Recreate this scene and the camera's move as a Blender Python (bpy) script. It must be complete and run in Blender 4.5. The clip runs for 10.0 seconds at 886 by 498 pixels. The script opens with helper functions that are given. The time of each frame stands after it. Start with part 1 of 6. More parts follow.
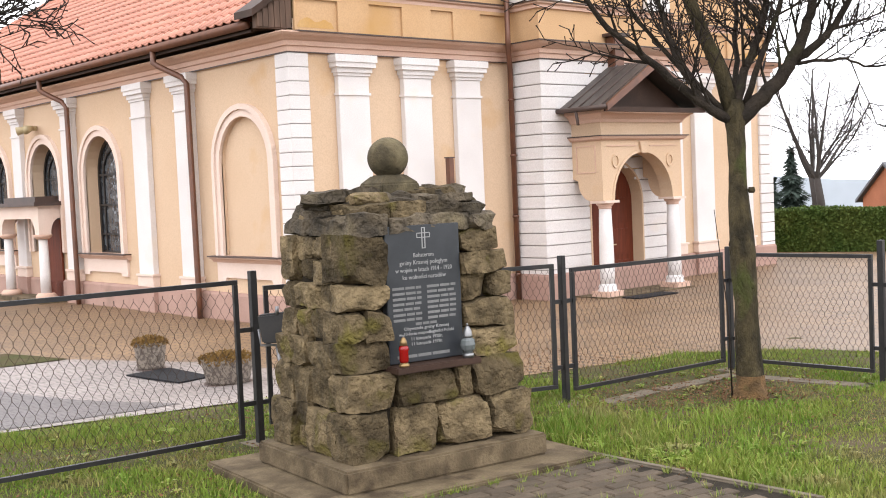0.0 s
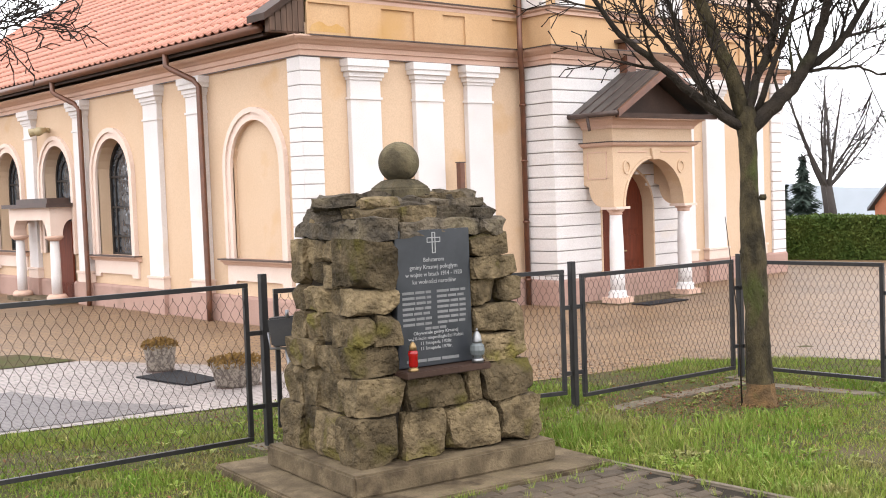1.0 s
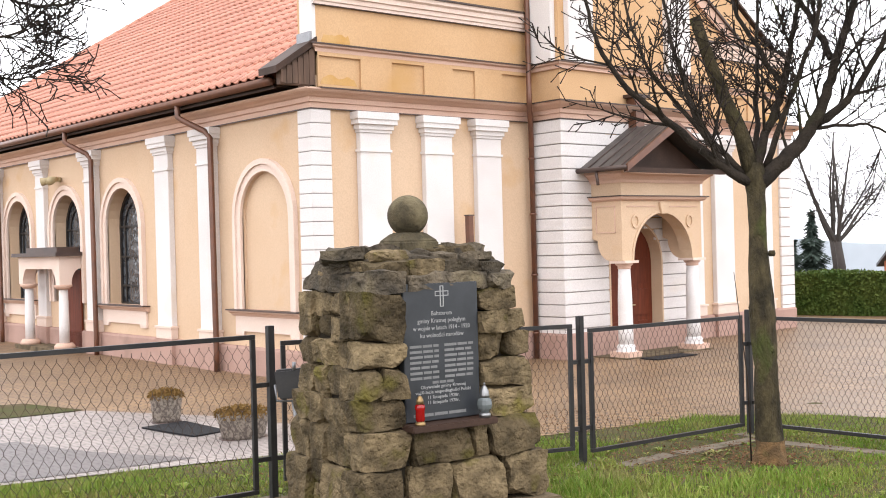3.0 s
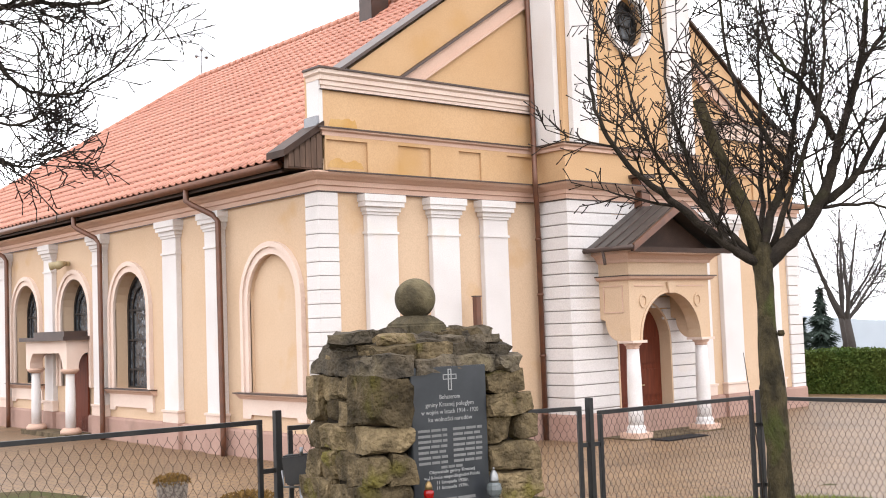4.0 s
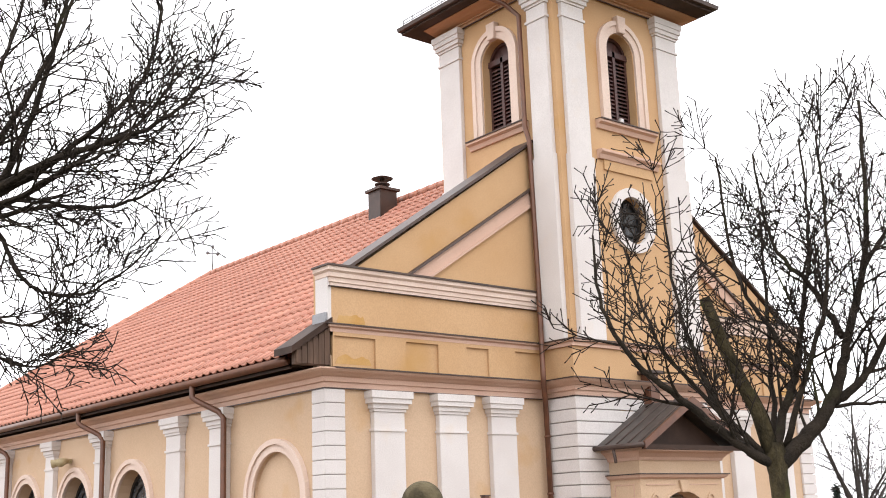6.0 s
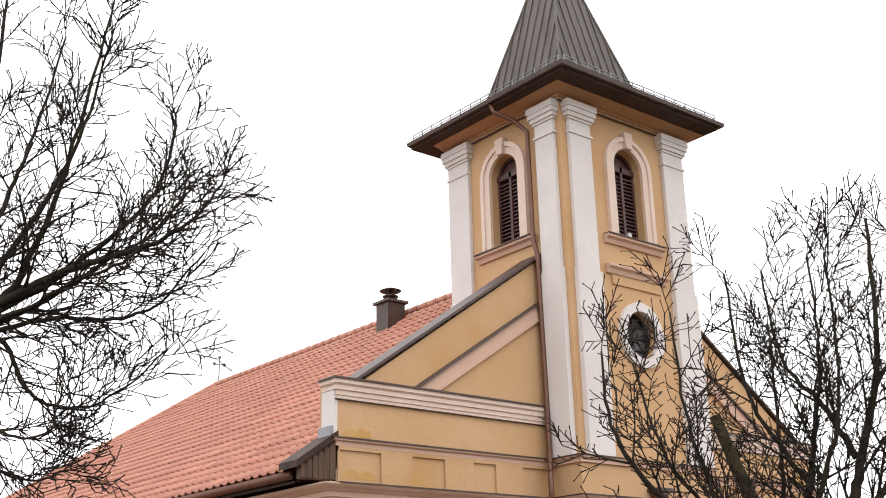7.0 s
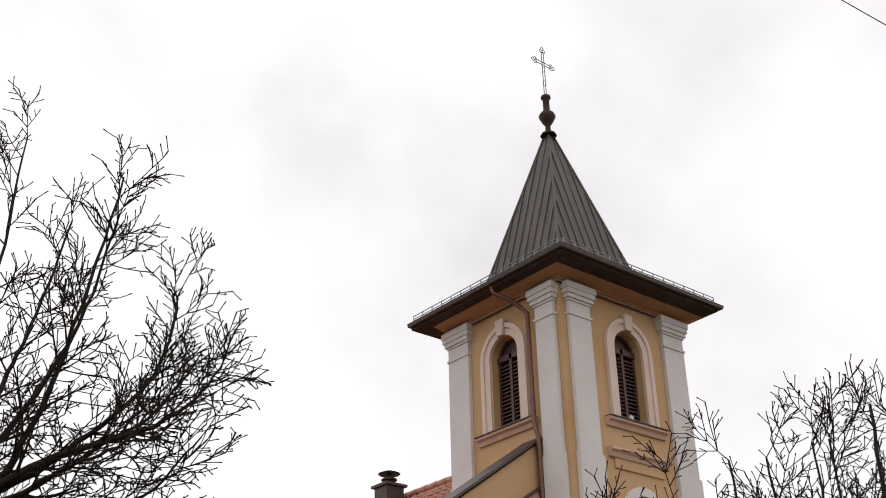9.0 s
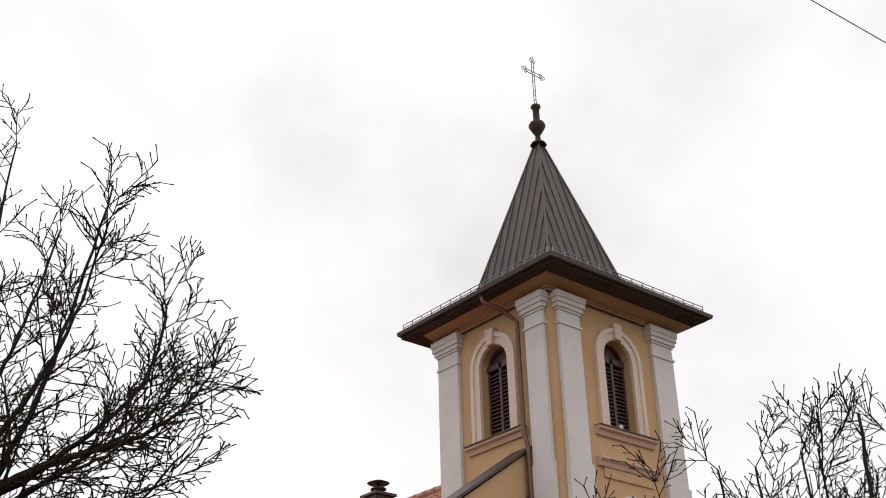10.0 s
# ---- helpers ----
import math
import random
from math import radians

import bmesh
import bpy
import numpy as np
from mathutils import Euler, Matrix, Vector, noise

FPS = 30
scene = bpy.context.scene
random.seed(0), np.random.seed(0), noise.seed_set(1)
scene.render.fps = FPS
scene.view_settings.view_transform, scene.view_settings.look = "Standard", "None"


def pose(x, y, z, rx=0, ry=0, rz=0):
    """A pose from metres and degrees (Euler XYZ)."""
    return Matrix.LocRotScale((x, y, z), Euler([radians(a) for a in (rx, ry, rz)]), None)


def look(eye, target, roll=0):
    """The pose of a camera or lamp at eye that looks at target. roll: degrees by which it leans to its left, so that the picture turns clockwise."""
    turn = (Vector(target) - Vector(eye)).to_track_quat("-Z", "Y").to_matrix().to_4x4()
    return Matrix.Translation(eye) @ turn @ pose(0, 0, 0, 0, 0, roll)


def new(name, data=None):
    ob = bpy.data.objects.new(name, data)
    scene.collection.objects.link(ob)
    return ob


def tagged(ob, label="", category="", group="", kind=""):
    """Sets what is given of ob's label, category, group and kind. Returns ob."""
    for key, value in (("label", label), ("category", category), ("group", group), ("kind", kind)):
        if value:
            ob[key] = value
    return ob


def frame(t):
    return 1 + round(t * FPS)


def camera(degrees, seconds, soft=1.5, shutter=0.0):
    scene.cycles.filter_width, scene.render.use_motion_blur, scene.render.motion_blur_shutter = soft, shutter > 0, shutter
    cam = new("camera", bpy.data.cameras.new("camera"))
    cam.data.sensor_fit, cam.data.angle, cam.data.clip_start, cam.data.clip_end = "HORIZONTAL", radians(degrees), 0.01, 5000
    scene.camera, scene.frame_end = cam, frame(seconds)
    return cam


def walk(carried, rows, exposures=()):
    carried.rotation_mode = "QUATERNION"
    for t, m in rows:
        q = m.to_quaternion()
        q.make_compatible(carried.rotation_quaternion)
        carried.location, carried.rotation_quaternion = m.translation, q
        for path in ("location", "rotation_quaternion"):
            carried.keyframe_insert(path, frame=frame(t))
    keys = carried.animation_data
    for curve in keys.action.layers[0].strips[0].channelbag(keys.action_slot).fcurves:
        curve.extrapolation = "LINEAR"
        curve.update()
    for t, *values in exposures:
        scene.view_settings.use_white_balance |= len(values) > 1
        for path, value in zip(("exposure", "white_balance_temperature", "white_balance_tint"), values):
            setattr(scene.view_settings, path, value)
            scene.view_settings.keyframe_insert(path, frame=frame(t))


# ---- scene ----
# ---- camera ----
cam = camera(42.29, 10.0, soft=1.0)
PATH = [
    (0.0, 0.0, 0.0, 1.8866, -40.881, -3.091, -2.504),
    (0.5, 0.0, 0.0, 1.8877, -40.628, -2.851, -2.214),
    (1.0, 0.0, 0.0, 1.8878, -40.380, -2.837, -2.039),
    (1.5, 0.0, 0.0, 1.8883, -40.208, -2.714, -1.902),
    (2.0, 0.0, 0.0, 1.8894, -40.140, -2.472, -1.657),
    (3.5, 0.0, 0.0, 1.9078, -39.951, 1.653, -1.754),
    (4.0, 0.0, 0.0, 1.9173, -39.809, 3.781, -1.996),
    (4.5, 0.0, 0.0, 1.9264, -39.681, 5.821, -1.867),
    (5.0, 0.0, 0.0, 1.9374, -39.730, 8.290, -2.169),
    (6.5, 0.0, 0.0, 1.9728, -39.660, 16.228, -1.725),
    (7.0, 0.0, 0.0, 1.9853, -39.523, 19.040, -1.500),
    (7.5, 0.0, 0.0, 1.9955, -39.528, 21.336, -1.352),
    (8.0, 0.0, 0.0, 2.0069, -39.674, 23.884, -1.473),
    (8.5, 0.0, 0.0, 2.0157, -39.785, 25.867, -1.550),
    (9.0, 0.0, 0.0, 2.0252, -39.755, 27.979, -1.380),
    (9.5, 0.0, 0.0, 2.0254, -39.858, 28.024, -1.436),
    (10.0, 0.0, 0.0, 2.0271, -40.345, 28.410, -1.541),
]
walk(cam, [(t, pose(x, y, z, 90 + pitch, 0, yaw) @ pose(0, 0, 0, 0, 0, roll)) for t, x, y, z, yaw, pitch, roll in PATH],
     exposures=[(0.0, 0.28, 6300, 10), (0.5, 0.33, 6300, 10), (2.0, 0.38, 6300, 10), (3.5, 0.29, 6300, 10), (5.0, 0.15, 6350, 10), (6.5, -0.15, 6450, 10), (7.5, -0.50, 6500, 10), (8.5, -1.0, 6500, 10), (9.0, -1.18, 6500, 10), (10.0, -1.18, 6500, 10)])

# ---- sky and sun: a bright overcast day ----
world = bpy.data.worlds.new("overcast_sky")
scene.world = world
world.use_nodes = True
wn, wl = world.node_tree.nodes, world.node_tree.links
sky = wn.new("ShaderNodeTexSky")
sky.sky_type, sky.sun_disc = "NISHITA", False
sky.sun_elevation, sky.sun_rotation = radians(48), radians(200)
grey = wn.new("ShaderNodeHueSaturation")
grey.inputs["Saturation"].default_value = 0.06
grey.inputs["Value"].default_value = 0.05
wl.new(sky.outputs[0], grey.inputs["Color"])
coord = wn.new("ShaderNodeTexCoord")
cloud = wn.new("ShaderNodeTexNoise")
cloud.inputs["Scale"].default_value = 2.3
cloud.inputs["Detail"].default_value = 5
cloud.inputs["Roughness"].default_value = 0.5
wl.new(coord.outputs["Generated"], cloud.inputs["Vector"])
ramp = wn.new("ShaderNodeValToRGB")
ramp.color_ramp.elements[0].position, ramp.color_ramp.elements[0].color = 0.32, (2.12, 2.08, 2.13, 1)
ramp.color_ramp.elements[1].position, ramp.color_ramp.elements[1].color = 0.48, (2.76, 2.70, 2.75, 1)
wl.new(cloud.outputs["Fac"], ramp.inputs["Fac"])
both = wn.new("ShaderNodeMix")
both.data_type = "RGBA"
both.inputs["Factor"].default_value = 0.85
wl.new(grey.outputs["Color"], both.inputs["A"])
wl.new(ramp.outputs["Color"], both.inputs["B"])
wl.new(both.outputs["Result"], wn["Background"].inputs["Color"])
wn["Background"].inputs["Strength"].default_value = 1.0
sun = new("sun", bpy.data.lights.new("sun", "SUN"))
sun.data.energy, sun.data.angle, sun.data.color = 0.35, radians(35), (1.0, 0.95, 0.88)
sun.matrix_world = look((-8, -14, 26), (6, 8, 0))


# ---- materials ----
def mat(name, colour, other=None, rough=0.8, scale=4.0, fine=60.0, bump=0.15, metal=0.0, mix=(0.35, 0.65), rand=0.0, island=None, coarse=0.0, stain=None, stain_at=(0.55, 0.7), stain_scale=1.5, stretch=(1, 1, 1), depth=0.01):
    """Two noises: a broad one between two colours (and a third, the stain), a fine one for grain and relief."""
    m = bpy.data.materials.new(name)
    m.use_nodes = True
    n, l = m.node_tree.nodes, m.node_tree.links
    b = n["Principled BSDF"]
    b.inputs["Roughness"].default_value, b.inputs["Metallic"].default_value = rough, metal
    b.inputs["Specular IOR Level"].default_value = 0.5 if metal or rough < 0.55 else 0.18
    tc = n.new("ShaderNodeNewGeometry")
    mp = n.new("ShaderNodeMapping")
    mp.inputs["Scale"].default_value = stretch
    l.new(tc.outputs["Position"], mp.inputs["Vector"])

    def nz(s, d=4.0):
        t = n.new("ShaderNodeTexNoise")
        t.inputs["Scale"].default_value, t.inputs["Detail"].default_value = s, d
        l.new(mp.outputs["Vector"], t.inputs["Vector"])
        return t.outputs["Fac"]

    def blend(f, a, c):
        x = n.new("ShaderNodeMix")
        x.data_type = "RGBA"
        l.new(f, x.inputs["Factor"])
        for k, v in (("A", a), ("B", c)):
            if isinstance(v, tuple):
                x.inputs[k].default_value = (*v, 1)
            else:
                l.new(v, x.inputs[k])
        return x.outputs["Result"]

    def step(f, lo, hi, top=1.0):
        r = n.new("ShaderNodeMapRange")
        r.inputs["From Min"].default_value, r.inputs["From Max"].default_value, r.inputs["To Max"].default_value = lo, hi, top
        l.new(f, r.inputs["Value"])
        return r.outputs["Result"]

    other = other or tuple(0.82 * v for v in colour)
    fine_out = nz(fine)
    out = blend(step(nz(scale), *mix), colour, other)
    out = blend(step(fine_out, 0.35, 0.75, 0.35), out, tuple(0.62 * v for v in other))
    if stain:
        out = blend(step(nz(stain_scale, 6.0), *stain_at), out, stain)
    if rand:
        info = n.new("ShaderNodeObjectInfo")
        hs = n.new("ShaderNodeHueSaturation")
        l.new(step(info.outputs["Random"], 0, 1, 1), hs.inputs["Value"])
        r = hs.inputs["Value"].links[0].from_node
        r.inputs["To Min"].default_value, r.inputs["To Max"].default_value = 1 - rand, 1 + rand
        l.new(out, hs.inputs["Color"])
        out = hs.outputs["Color"]
    if island:
        geo = n.new("ShaderNodeNewGeometry")
        out = blend(step(geo.outputs["Random Per Island"], 0.74, 1.0), out, island)
    l.new(out, b.inputs["Base Color"])
    if bump:
        bp = n.new("ShaderNodeBump")
        bp.inputs["Strength"].default_value, bp.inputs["Distance"].default_value = bump, depth
        l.new(fine_out, bp.inputs["Height"])
        l.new(bp.outputs["Normal"], b.inputs["Normal"])
        if coarse:
            b2 = n.new("ShaderNodeBump")
            b2.inputs["Strength"].default_value, b2.inputs["Distance"].default_value = 1.0, coarse
            l.new(nz(13.0, 8.0), b2.inputs["Height"])
            l.new(b2.outputs["Normal"], bp.inputs["Normal"])
    return m


PLASTER = mat("apricot_plaster", (0.615, 0.455, 0.318), (0.58, 0.415, 0.278), 0.9, 0.7, 45, 0.12, stain=(0.53, 0.33, 0.16), stain_at=(0.62, 0.8), stain_scale=0.9)
UPPER = mat("ochre_plaster", (0.58, 0.378, 0.212), (0.535, 0.335, 0.175), 0.9, 0.8, 45, 0.12, stain=(0.49, 0.29, 0.115), stain_at=(0.6, 0.78), stain_scale=0.8)
OCHRE = mat("ochre_stain", (0.50, 0.28, 0.085), (0.56, 0.35, 0.15), 0.9, 2.2, 40, 0.2)
# tower cornice plaster with the shade under the eaves put into its colour
EAVES_SHADE = mat("orange_brown_cornice_paint", (0.50, 0.30, 0.185), (0.46, 0.265, 0.155), 0.88, 1.2, 50, 0.15)
PINK = mat("salmon_trim", (0.63, 0.435, 0.34), (0.58, 0.39, 0.30), 0.85, 1.3, 50, 0.15)
CREAM = mat("pale_pink_trim", (0.73, 0.595, 0.51), (0.69, 0.54, 0.455), 0.85, 1.5, 50, 0.15)
WHITE = mat("white_limewash", (0.71, 0.675, 0.655), (0.655, 0.615, 0.595), 0.85, 1.1, 50, 0.15, stain=(0.66, 0.58, 0.50), stain_at=(0.62, 0.85))
JOINT = mat("grey_joint", (0.36, 0.33, 0.31), None, 0.9)
PLINTH = mat("dusky_pink_plinth", (0.42, 0.275, 0.225), (0.365, 0.235, 0.19), 0.85, 1.6, 40, 0.25, stain=(0.30, 0.20, 0.16))
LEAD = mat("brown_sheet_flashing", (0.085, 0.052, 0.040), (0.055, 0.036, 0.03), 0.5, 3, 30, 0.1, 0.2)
COPPER = mat("brown_painted_pipe", (0.16, 0.065, 0.035), (0.11, 0.05, 0.03), 0.4, 5, 60, 0.05, 0.2)
TILE = mat("red_clay_tile", (0.56, 0.250, 0.168), (0.48, 0.200, 0.132), 0.5, 1.2, 40, 0.15, rand=0.10, stain=(0.48, 0.17, 0.11), stain_at=(0.6, 0.8))
DECK = mat("roof_underlay", (0.20, 0.07, 0.045), None, 0.9)
SPIRE = mat("weathered_grey_sheet", (0.098, 0.083, 0.072), (0.058, 0.049, 0.044), 0.5, 1.5, 25, 0.15, 0.2, stretch=(3, 3, 0.5))
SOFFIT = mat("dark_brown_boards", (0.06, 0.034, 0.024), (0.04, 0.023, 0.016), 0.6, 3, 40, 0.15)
BOARD = mat("weathered_eave_board", (0.135, 0.085, 0.06), (0.09, 0.058, 0.042), 0.75, 2, 40, 0.3, stretch=(6, 6, 1))
DOORWOOD = mat("red_brown_door_wood", (0.15, 0.036, 0.017), (0.10, 0.025, 0.012), 0.6, 3, 40, 0.15, stretch=(5, 5, 0.6))
LOUVRE = mat("dark_red_brown_louvre", (0.085, 0.032, 0.026), (0.055, 0.022, 0.02), 0.5, 3, 40, 0.1)
IRON = mat("black_painted_iron", (0.022, 0.022, 0.024), (0.035, 0.032, 0.03), 0.45, 8, 70, 0.1, 0.4)
WIRE = mat("dark_rusty_wire", (0.055, 0.042, 0.038), (0.09, 0.055, 0.04), 0.6, 10, 70, 0.0, 0.5)
STONE = mat("rough_sandstone", (0.215, 0.160, 0.088), (0.066, 0.049, 0.027), 0.92, 7, 38, 1.0, rand=0.46, stain=(0.145, 0.120, 0.030), stain_at=(0.56, 0.70), stain_scale=3.5, depth=0.03, coarse=0.04)
CAPSTONE = mat("dark_slaty_sandstone", (0.122, 0.097, 0.066), (0.050, 0.042, 0.032), 0.9, 8, 38, 1.0, rand=0.38, stain=(0.138, 0.112, 0.0688), stain_at=(0.55, 0.7), stain_scale=3.5, depth=0.03, coarse=0.04)
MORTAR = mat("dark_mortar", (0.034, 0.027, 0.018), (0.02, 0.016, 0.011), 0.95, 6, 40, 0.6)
CONCRETE = mat("stained_concrete", (0.178, 0.135, 0.081), (0.0903, 0.0671, 0.0396), 0.9, 5, 60, 0.8, stain=(0.0602, 0.043, 0.0258), stain_at=(0.54, 0.66), stain_scale=4.0)
BALL = mat("mossy_stone_ball", (0.102, 0.0816, 0.0476), (0.051, 0.0422, 0.0258), 0.9, 9, 60, 0.8, stain=(0.136, 0.112, 0.0646), stain_scale=6, coarse=0.02)
SLATE = mat("black_polished_granite", (0.022, 0.025, 0.029), (0.035, 0.038, 0.043), 0.28, 7, 200, 0.03)
LETTER = mat("grey_white_lettering", (0.40, 0.40, 0.39), None, 0.8)
BAR = mat("dim_lettering", (0.20, 0.20, 0.195), None, 0.8)
RED = mat("red_glass", (0.28, 0.006, 0.006), (0.22, 0.005, 0.005), 0.15, 8, 50, 0.0)
GOLD = mat("gilt_tin", (0.30, 0.20, 0.09), None, 0.4, 8, 50, 0.0, 0.7)
SILVER = mat("silver_tin", (0.30, 0.30, 0.30), None, 0.35, 8, 50, 0.0, 0.9)
ROOT = mat("bare_brown_bark", (0.20, 0.118, 0.052), (0.095, 0.060, 0.030), 0.9, 9, 60, 1.0, stain=(0.07, 0.075, 0.022), stain_at=(0.6, 0.75), stain_scale=4, depth=0.02)
BARK = mat("mossy_bark", (0.080, 0.063, 0.032), (0.028, 0.023, 0.014), 0.9, 11, 60, 1.0, stain=(0.062, 0.072, 0.018), stain_at=(0.53, 0.68), coarse=0.045, stain_scale=3.2, stretch=(1, 1, 0.5), depth=0.02)
LIMB = mat("dark_grey_bark", (0.044, 0.034, 0.025), (0.024, 0.019, 0.015), 0.9, 9, 60, 0.8, stain=(0.060, 0.064, 0.024), stain_at=(0.6, 0.75), depth=0.02)
TWIG = mat("grey_brown_twig", (0.034, 0.025, 0.019), (0.022, 0.016, 0.013), 0.8, 3, 50, 0.2)
FARBARK = mat("far_bark", (0.075, 0.065, 0.06), None, 0.9, 1, 20, 0.1)
GRASS = mat("spring_grass", (0.108, 0.20, 0.018), (0.195, 0.24, 0.040), 0.6, 1.6, 30, 0.0, stain=(0.21, 0.189, 0.0714), stain_at=(0.52, 0.68), stain_scale=1.7, island=(0.277, 0.244, 0.0756))
SOIL = mat("lawn_soil", (0.068, 0.052, 0.022), (0.052, 0.058, 0.014), 0.95, 7, 30, 1.0, stain=(0.10, 0.072, 0.045), stain_at=(0.55, 0.7), stain_scale=1.3)
HEDGE = mat("clipped_hedge_leaf", (0.050, 0.090, 0.016), (0.085, 0.115, 0.024), 0.7, 1.2, 14, 0.0)
# fir green made lighter and greyer, with the haze in its colour
FIR = mat("dark_fir_needles", (0.055, 0.075, 0.06), (0.04, 0.058, 0.045), 0.8, 2, 12, 0.0)
ROCKY = mat("exposed_aggregate", (0.272, 0.23, 0.187), (0.136, 0.111, 0.0935), 0.9, 26, 70, 1.0, mix=(0.45, 0.55), depth=0.015)
MOSS = mat("brown_moss", (0.15, 0.09, 0.022), (0.2, 0.115, 0.04), 0.95, 9, 50, 0.8)
RUBBER = mat("black_rubber_mat", (0.018, 0.018, 0.02), None, 0.85, 12, 120, 0.5)
BRASS = mat("pale_painted_metal", (0.45, 0.36, 0.2), None, 0.5, 8, 60, 0.1)
ZINC = mat("galvanised_steel", (0.27, 0.27, 0.28), None, 0.4, 8, 60, 0.1, 0.7)
KERB = mat("worn_kerb_concrete", (0.185, 0.154, 0.114), (0.123, 0.101, 0.0748), 0.92, 6, 60, 0.6, stain=(0.0792, 0.088, 0.0352))
# distance haze is put into this pale blue-grey colour
HILL = mat("hazy_hill", (0.5, 0.545, 0.6), (0.46, 0.5, 0.56), 1.0, 0.02, 0.1, 0.0)
FARROOF = mat("far_grey_roof", (0.15, 0.15, 0.16), None, 0.8, 1, 20, 0.1)
FARBRICK = mat("far_orange_brick", (0.45, 0.17, 0.09), None, 0.85, 1, 20, 0.1)


def glass_mat():
    m = bpy.data.materials.new("leaded_glass")
    m.use_nodes = True
    n, l = m.node_tree.nodes, m.node_tree.links
    b = n["Principled BSDF"]
    b.inputs["Roughness"].default_value = 0.12
    b.inputs["Specular IOR Level"].default_value = 0.8
    g = n.new("ShaderNodeNewGeometry")
    v = n.new("ShaderNodeTexVoronoi")
    v.inputs["Scale"].default_value = 9
    l.new(g.outputs["Position"], v.inputs["Vector"])
    r = n.new("ShaderNodeValToRGB")
    r.color_ramp.elements[0].color, r.color_ramp.elements[1].color = (0.02, 0.022, 0.026, 1), (0.11, 0.12, 0.13, 1)
    l.new(v.outputs["Color"], r.inputs["Fac"])
    l.new(r.outputs["Color"], b.inputs["Base Color"])
    bp = n.new("ShaderNodeBump")
    bp.inputs["Strength"].default_value, bp.inputs["Distance"].default_value = 0.5, 0.02
    l.new(v.outputs["Distance"], bp.inputs["Height"])
    l.new(bp.outputs["Normal"], b.inputs["Normal"])
    return m


GLASS = glass_mat()


def clear_mat(name, colour):
    m = bpy.data.materials.new(name)
    m.use_nodes = True
    b = m.node_tree.nodes["Principled BSDF"]
    b.inputs["Base Color"].default_value = (*colour, 1)
    b.inputs["Roughness"].default_value = 0.15
    b.inputs["Transmission Weight"].default_value = 0.35
    return m


CLEAR = clear_mat("cut_clear_glass", (0.17, 0.19, 0.19))


def paving_mat(name, a, b, joint, size, turn=0.0):
    """Interlocking block paving seen from afar: courses of blocks with dark joints."""
    m = bpy.data.materials.new(name)
    m.use_nodes = True
    n, l = m.node_tree.nodes, m.node_tree.links
    p = n["Principled BSDF"]
    p.inputs["Roughness"].default_value = 0.5
    p.inputs["Specular IOR Level"].default_value = 0.3
    g = n.new("ShaderNodeNewGeometry")
    mp = n.new("ShaderNodeMapping")
    mp.inputs["Rotation"].default_value = (0, 0, radians(turn))
    l.new(g.outputs["Position"], mp.inputs["Vector"])
    br = n.new("ShaderNodeTexBrick")
    br.inputs["Scale"].default_value = 1.0
    br.inputs["Brick Width"].default_value, br.inputs["Row Height"].default_value = size, size / 2
    br.inputs["Mortar Size"].default_value = 0.013
    br.inputs["Mortar Smooth"].default_value = 0.3
    br.inputs["Color1"].default_value, br.inputs["Color2"].default_value, br.inputs["Mortar"].default_value = (*a, 1), (*b, 1), (*joint, 1)
    l.new(mp.outputs["Vector"], br.inputs["Vector"])
    nz = n.new("ShaderNodeTexNoise")
    nz.inputs["Scale"].default_value, nz.inputs["Detail"].default_value = 0.5, 6
    l.new(g.outputs["Position"], nz.inputs["Vector"])
    hs = n.new("ShaderNodeHueSaturation")
    mr = n.new("ShaderNodeMapRange")
    mr.inputs["From Min"].default_value, mr.inputs["From Max"].default_value = 0.3, 0.7
    mr.inputs["To Min"].default_value, mr.inputs["To Max"].default_value = 0.78, 1.18
    l.new(nz.outputs["Fac"], mr.inputs["Value"])
    l.new(mr.outputs["Result"], hs.inputs["Value"])
    l.new(br.outputs["Color"], hs.inputs["Color"])
    l.new(hs.outputs["Color"], p.inputs["Base Color"])
    bp = n.new("ShaderNodeBump")
    bp.inputs["Strength"].default_value, bp.inputs["Distance"].default_value = 0.6, -0.01
    l.new(br.outputs["Fac"], bp.inputs["Height"])
    l.new(bp.outputs["Normal"], p.inputs["Normal"])
    return m


TANPAVE = paving_mat("tan_block_paving", (0.250, 0.158, 0.084), (0.185, 0.115, 0.061), (0.062, 0.041, 0.026), 0.22, 45)
GREYPAVE = paving_mat("light_grey_block_paving", (0.31, 0.267, 0.245), (0.258, 0.224, 0.206), (0.12, 0.103, 0.0946), 0.22, 0)
DARKPAVE = paving_mat("dark_grey_block_paving", (0.15, 0.133, 0.129), (0.125, 0.112, 0.107), (0.0688, 0.0602, 0.0602), 0.22, 0)
PAVER = mat("brown_grey_paver", (0.11, 0.0836, 0.0581), (0.0748, 0.0581, 0.0414), 0.8, 5, 80, 0.5, rand=0.2, stain=(0.0792, 0.066, 0.044))


